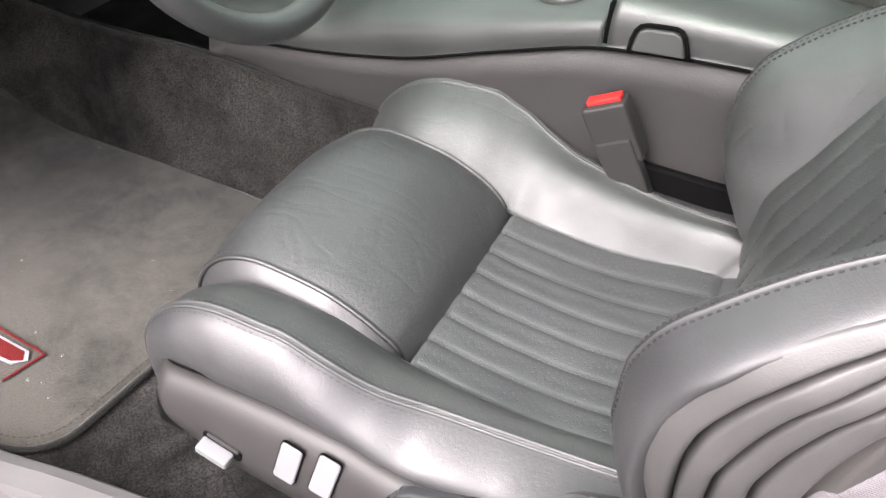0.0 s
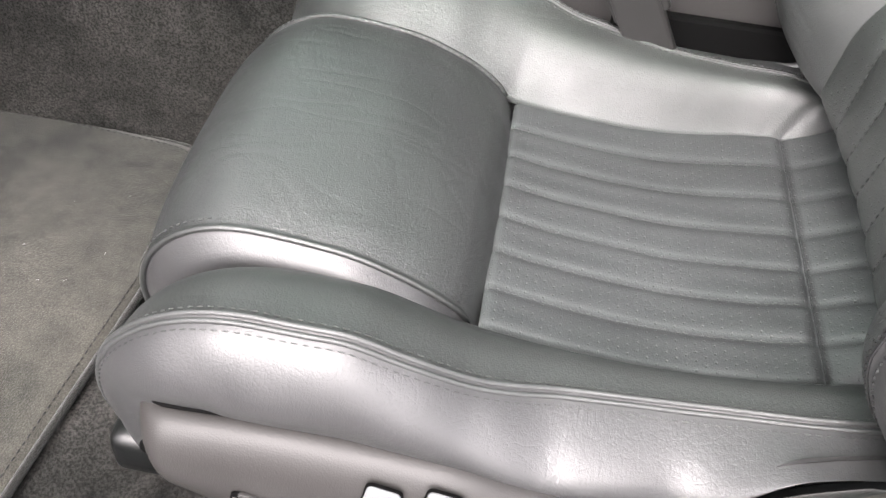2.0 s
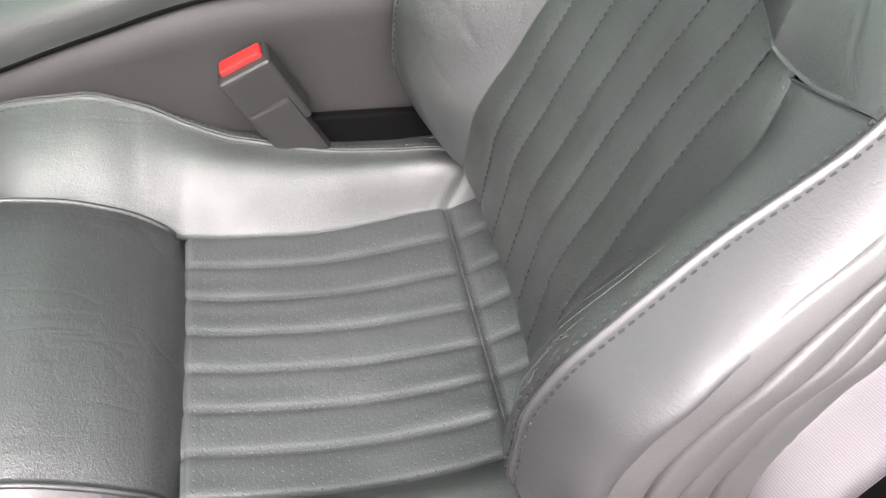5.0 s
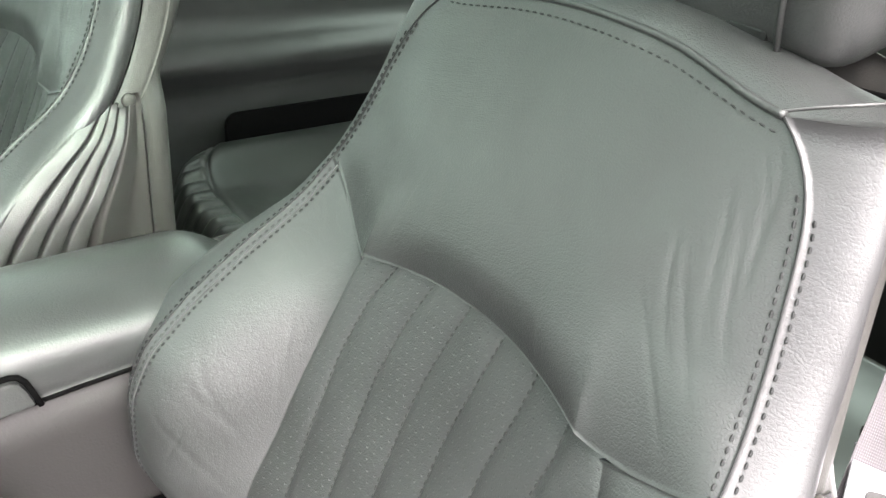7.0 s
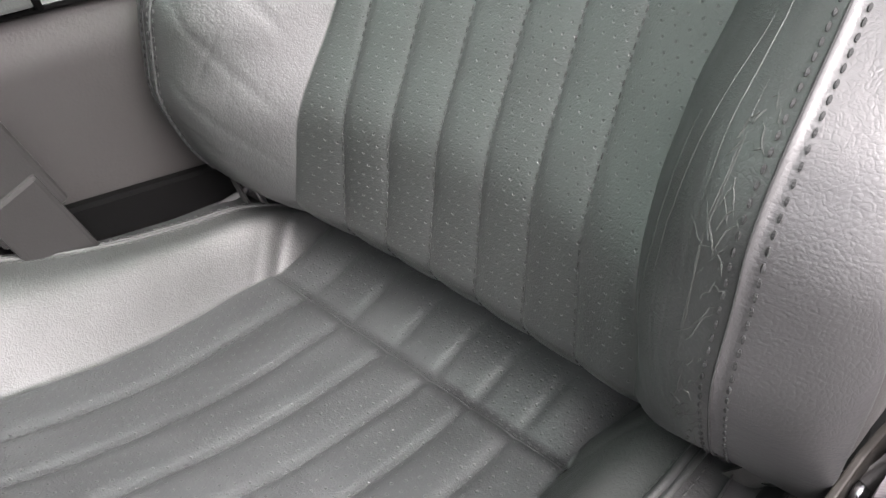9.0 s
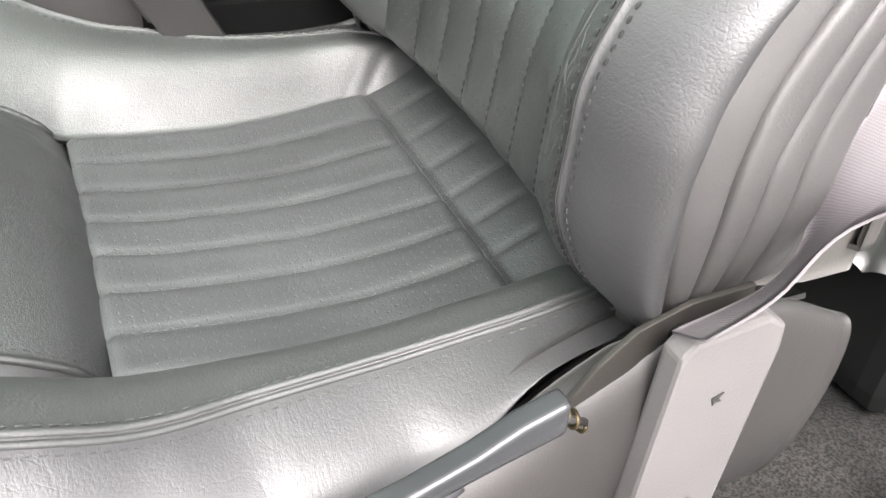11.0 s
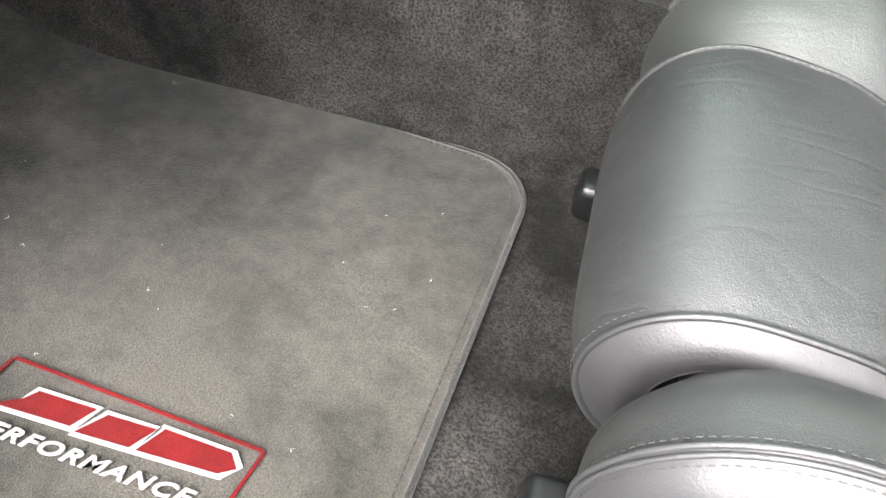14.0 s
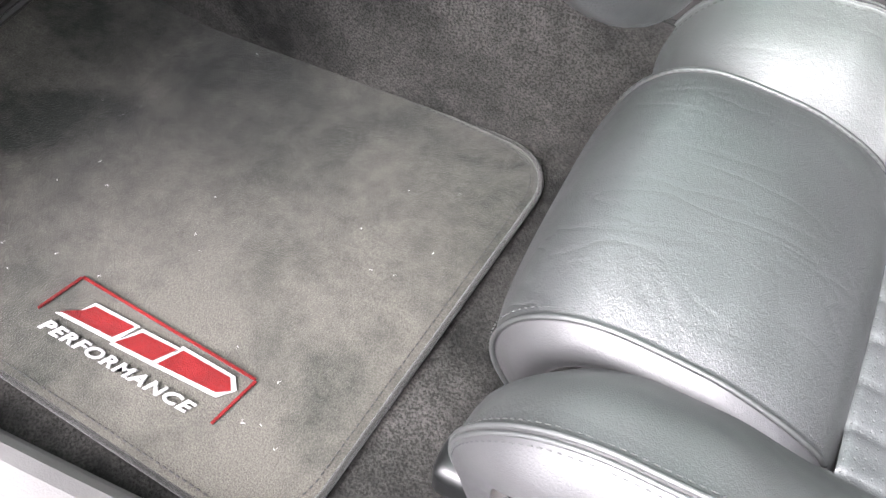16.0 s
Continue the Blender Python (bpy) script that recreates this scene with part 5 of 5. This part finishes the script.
pedal = thing("brake_pedal", (-1.24, 0.735, 0.115), "ribbed grey rubber brake pedal above the mat", "pedal")
pm = Matrix.Rotation(radians(38), 4, "Y")
part("pad", box((0.062, 0.115, 0.014), 0.005, 2, (0, 0, 0), pm), M_TRIM, pedal, "rubber pad")
for k in range(5):
    part("rib", box((0.006, 0.100, 0.004), 0.001, 1, pm @ Vector((-0.022 + 0.011 * k, 0, 0.0085)), pm), M_TRIM, pedal)
tube("arm", [(-0.01, 0, 0.0), (-0.06, 0, 0.12), (-0.08, 0, 0.30)], 0.009, M_BLACK, pedal, "black pedal arm")

# belt: floor anchor cover, webbing, latch plate
cover = thing("belt_anchor_cover", (0, 0.402, 0), "pale grey plastic seat belt anchor cover on the seat side", "seat belt")
part("cover_shell", prism([(-0.014, 0.272), (-0.006, 0.281), (0.036, 0.286), (0.048, 0.278), (0.050, 0.262), (0.042, 0.10), (-0.020, 0.10)], -0.016, "y", 0.003), M_BRACKET, cover, "pale plastic shell")
part("arrow_mark", prism([(0.0, 0.2305), (0.007, 0.233), (0.0045, 0.229), (0.007, 0.227), (0.003, 0.227), (0.002, 0.225)], -0.0008, "y", 0), M_BUCKLE, cover, "small dark moulded arrow").location = (0.013, -0.0162, 0.008)
part("cap_screw", prism(rounded(0.012, 0.012, 0.0058), -0.002, "y", 0.0006), M_STEEL, cover, "recessed screw").location = (0.020, -0.0164, 0.150)
belt = thing("seat_belt", (0.03, 0.40, 0.27), "pale grey seat belt webbing with steel latch plate", "seat belt")


WEB_U = [0, 0.08, 0.16, 0.28, 0.42, 0.58, 0.72, 1.0]
web_x = curve(WEB_U, [-0.044, -0.010, 0.024, 0.075, 0.150, 0.204, 0.226, 0.246])
web_y = curve(WEB_U, [-0.012, -0.010, -0.002, 0.014, 0.034, 0.053, 0.060, 0.070])
web_z = curve(WEB_U, [0.018, 0.026, 0.036, 0.075, 0.155, 0.247, 0.330, 0.620])


def web(u, v):
    d = 0.01
    t = np.array((web_x(min(1, u + d)) - web_x(max(0, u - d)), 0, web_z(min(1, u + d)) - web_z(max(0, u - d))))
    t /= np.linalg.norm(t)
    side = np.array((t[2], 0.25 + 1.2 * max(0.0, 1 - u / 0.22), -t[0]))
    side /= np.linalg.norm(side)
    k = max(0.0, min(1.0, (u - 0.12) / 0.22))
    k = k * k * (3 - 2 * k)
    side = side * (1 - k) + np.array((-0.445, 0.885, 0.116)) * k
    side /= np.linalg.norm(side)
    p = np.array((web_x(u), web_y(u), web_z(u)))
    return p + side * (v - 0.5) * (0.030 + 0.020 * min(1.0, u / 0.2))


sheet("webbing", web, lin(0, 1, 50), lin(0, 1, 6), M_BELT, belt, "woven grey webbing", thick=0.0015)
plate = prism([(-0.019, 0.030), (0.052, 0.026), (0.052, 0.013), (0.034, 0.011), (0.027, 0.005), (0.019, -0.025), (0.010, -0.032), (-0.012, -0.032), (-0.020, -0.024)], 0.003, "y", 0.0012)
plate = part("latch_plate", plate, M_CHROME, belt, "steel latch plate")
PLATE_X, PLATE_Y, PLATE_Z = Vector((0.445, -0.885, -0.116)), Vector((0.66, 0.41, -0.63)), Vector((0.605, 0.205, 0.77))
plate.matrix_local = Matrix.Translation((0.200, 0.054, 0.254)) @ Matrix((PLATE_X, PLATE_Y, PLATE_Z)).transposed().to_4x4() @ Matrix.Rotation(radians(-10), 4, "Y")
slot = part("latch_slot", prism(rounded(0.017, 0.022, 0.003), 0.002, "y", 0), M_TRIM, plate)
slot.location = (0, -0.0022, -0.006)
part("belt_stop", box((0.062, 0.008, 0.009), 0.003, 2, (0.014, 0.004, 0.036)), M_SHELL, plate, "grey plastic belt stop")

# rear seat, quarter panels, doors, roof
rear = thing("rear_seat", (0.185, 1.42, 0), "dark grey pleated leather rear seat cushion behind the passenger seat", "rear seat")


def rear_cushion(u, v):
    """u from the front roll to the back, v across: a pleated front roll, a seam, then a dished seat with a raised rim."""
    x = 0.50 * u + 0.15 * abs(v) ** 5 * (1 - u) ** 2
    z = 0.258 - 0.13 * max(0.0, 1 - u / 0.11) ** 2.2
    fr = (v + 1) * 9 % 1.0
    z += 0.0060 * (1 - abs(2 * fr - 1) ** 2.4) * max(0.0, min(1.0, (0.175 - u) / 0.02)) * max(0.0, min(1.0, (0.86 - abs(v)) / 0.12))
    z -= 0.007 * math.exp(-((u - 0.178) / 0.010) ** 2)
    rim = max(0.0, min(1.0, (abs(v) - 0.45) / 0.35))
    z += 0.026 * rim * rim * (3 - 2 * rim) * min(1.0, u / 0.2)
    z -= 0.036 * math.exp(-((u - 0.52) / 0.22) ** 2 - (v / 0.55) ** 4)
    z -= 0.075 * max(0.0, (abs(v) - 0.86) / 0.14) ** 2
    return np.array((x, 0.275 * v, z))


sheet("cushion", rear_cushion, np.concatenate([lin(0, 0.2, 30), lin(0.22, 1, 34)]), lin(-1, 1, 163), M_REAR, rear, "pleated leather cushion", thick=0.03)
part("cushion_base", box((0.46, 0.48, 0.20), 0.03, 3, (0.27, 0, 0.085)), M_BLACK, rear, "dark moulded seat base")


copied = copy_thing(rear, Matrix.Translation((0.30, 0.72, 0)))
tagged(copied, "dark grey pleated leather rear seat cushion behind the driver's seat", "rear seat")


def panel_far(u, v):
    """Passenger side trim: u along the car, v up."""
    x, z = -1.4 + 2.7 * u, -0.02 + 0.62 * v
    y = 1.80 + 0.03 * math.sin(v * 3) - 0.05 * math.exp(-((z - 0.375) / 0.035) ** 2)
    return np.array((x, y, z))


tagged(sheet("side_panel", panel_far, lin(0, 1, 30), lin(0, 1, 24), M_CONSOLE, None, "", 0.02, (0, 2.2, 0.3)), "moulded grey door and quarter trim on the far side", "trim panel", kind="structure")
for nm, bmx, mat_, lab in (
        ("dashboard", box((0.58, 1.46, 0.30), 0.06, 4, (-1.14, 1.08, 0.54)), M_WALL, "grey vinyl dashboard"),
        ("rear_wall", box((0.05, 1.60, 0.62), 0.01, 2, (1.15, 1.07, 0.28)), M_REAR, "dark rear bulkhead")):
    tagged(part(nm, bmx, mat_, None), lab, nm.replace("_", " "), kind="structure")
roof_bars = bmesh.new()
for size, at in (((0.10, 1.36, 0.03), (-0.45, 1.13, 0.99)), ((0.84, 1.36, 0.03), (0.68, 1.13, 0.99)), ((0.66, 0.13, 0.03), (-0.07, 1.13, 0.99)),
                 ((0.66, 0.03, 0.03), (-0.07, 0.465, 0.99)), ((0.66, 0.03, 0.03), (-0.07, 1.795, 0.99))):
    bmesh.ops.create_cube(roof_bars, size=1.0, matrix=Matrix.Translation(at) @ Matrix.Diagonal((*size, 1)))
tagged(part("roof", roof_bars, M_ROOF, None), "pale grey fabric headliner round two roof glass panels", "roof", kind="structure")
pillar = tagged(part("door_pillar", box((0.16, 0.10, 1.02), 0.02, 3, (0.62, 0.36, 0.48)), M_SHELL, None), "grey plastic trimmed door pillar", "pillar", kind="structure")

# glass and body that close the cabin
def slab(corners, thick=0.004):
    """A pane or panel through four corners."""
    bm = bmesh.new()
    f = bm.faces.new([bm.verts.new(c) for c in corners])
    f.normal_update()
    r = bmesh.ops.extrude_face_region(bm, geom=[f])
    bmesh.ops.translate(bm, vec=f.normal * thick, verts=[v for v in r["geom"] if isinstance(v, bmesh.types.BMVert)])
    return bm


for nm, corners in (("windshield", ((-0.50, 0.47, 0.975), (-0.50, 1.79, 0.975), (-1.42, 1.84, 0.64), (-1.42, 0.30, 0.64))),
                    ("passenger_window", ((-0.50, 1.80, 0.975), (0.62, 1.80, 0.975), (0.62, 1.84, 0.60), (-1.30, 1.84, 0.60))),
                    ("roof_glass_1", ((-0.40, 0.48, 0.99), (0.26, 0.48, 0.99), (0.26, 1.065, 0.99), (-0.40, 1.065, 0.99))),
                    ("roof_glass_2", ((-0.40, 1.195, 0.99), (0.26, 1.195, 0.99), (0.26, 1.78, 0.99), (-0.40, 1.78, 0.99))),
                    ("hatch_glass", ((1.10, 0.45, 0.975), (1.10, 1.80, 0.975), (1.95, 1.80, 0.66), (1.95, 0.35, 0.66)))):
    # the unseen second roof pane is darkened only to dim the passenger side
    pane = tagged(part(nm, slab(corners), M_DIMGLASS if nm == "roof_glass_2" else M_GLASS, None), "green tinted car window glass", "window", kind="structure")
    pane.visible_shadow = nm in ("windshield", "roof_glass_1", "roof_glass_2")
for nm, corners in (("firewall", ((-1.45, 0.25, -0.05), (-1.45, 1.86, -0.05), (-1.45, 1.86, 0.64), (-1.45, 0.25, 0.64))),
                    ("kick_panel", ((-1.45, 0.30, -0.05), (-1.18, 0.33, -0.05), (-1.12, 0.33, 0.66), (-1.45, 0.30, 0.66))),
                    ("quarter_panel", ((0.60, 0.32, -0.05), (2.0, 0.32, -0.05), (2.0, 0.32, 0.98), (0.60, 0.40, 0.98))),
                    ("far_quarter", ((0.62, 1.84, 0.55), (2.0, 1.84, 0.55), (2.0, 1.80, 0.98), (0.62, 1.80, 0.98))),
                    ("tail_panel", ((1.95, 0.32, -0.05), (1.95, 1.85, -0.05), (1.95, 1.85, 0.66), (1.95, 0.32, 0.66))),
                    ("load_floor", ((1.15, 0.32, 0.30), (1.95, 0.32, 0.30), (1.95, 1.85, 0.30), (1.15, 1.85, 0.30)))):
    tagged(part(nm, slab(corners, 0.02), M_PAINT if nm in ("firewall", "tail_panel") else M_TRIM, None), "grey trimmed inner body panel of the car", "body panel", kind="structure")

# the open driver's door, swung out ahead of the opening, and the panel under the dashboard
door = tagged(part("open_door", slab(((-1.22, 0.28, 0.02), (-1.78, -0.62, 0.02), (-1.78, -0.62, 0.62), (-1.22, 0.28, 0.64)), 0.09), M_CONSOLE, None), "grey trimmed driver's door standing open", "door", kind="structure")
tagged(part("knee_panel", slab(((-1.36, 0.34, 0.30), (-1.05, 0.34, 0.40), (-1.05, 1.80, 0.40), (-1.36, 1.80, 0.30)), 0.02), M_TRIM, None), "grey plastic panel under the dashboard", "dashboard", kind="structure")
tube("steering_column", [(-0.66, 0.70, 0.60), (-0.86, 0.70, 0.52), (-1.02, 0.70, 0.46)], 0.045, M_TRIM, wheel, "grey column shroud", 16).matrix_parent_inverse = Matrix.Translation((0.548, -0.70, -0.617))
pocket = tagged(part("panel_pocket", prism(rounded(0.36, 0.11, 0.025), 0.01, "y", 0.002), M_SEAM_SHADE, None), "dark moulded pocket in the rear side trim", "trim pocket", kind="structure")
pocket.location = (0.57, 1.765, 0.235)

# ground outside
gm = box((60, 60, 0.05), 0, 1, (0, 0, -0.30))
tagged(part("ground", gm, M_GROUND, None), "grey asphalt beside the car", "ground", kind="structure")
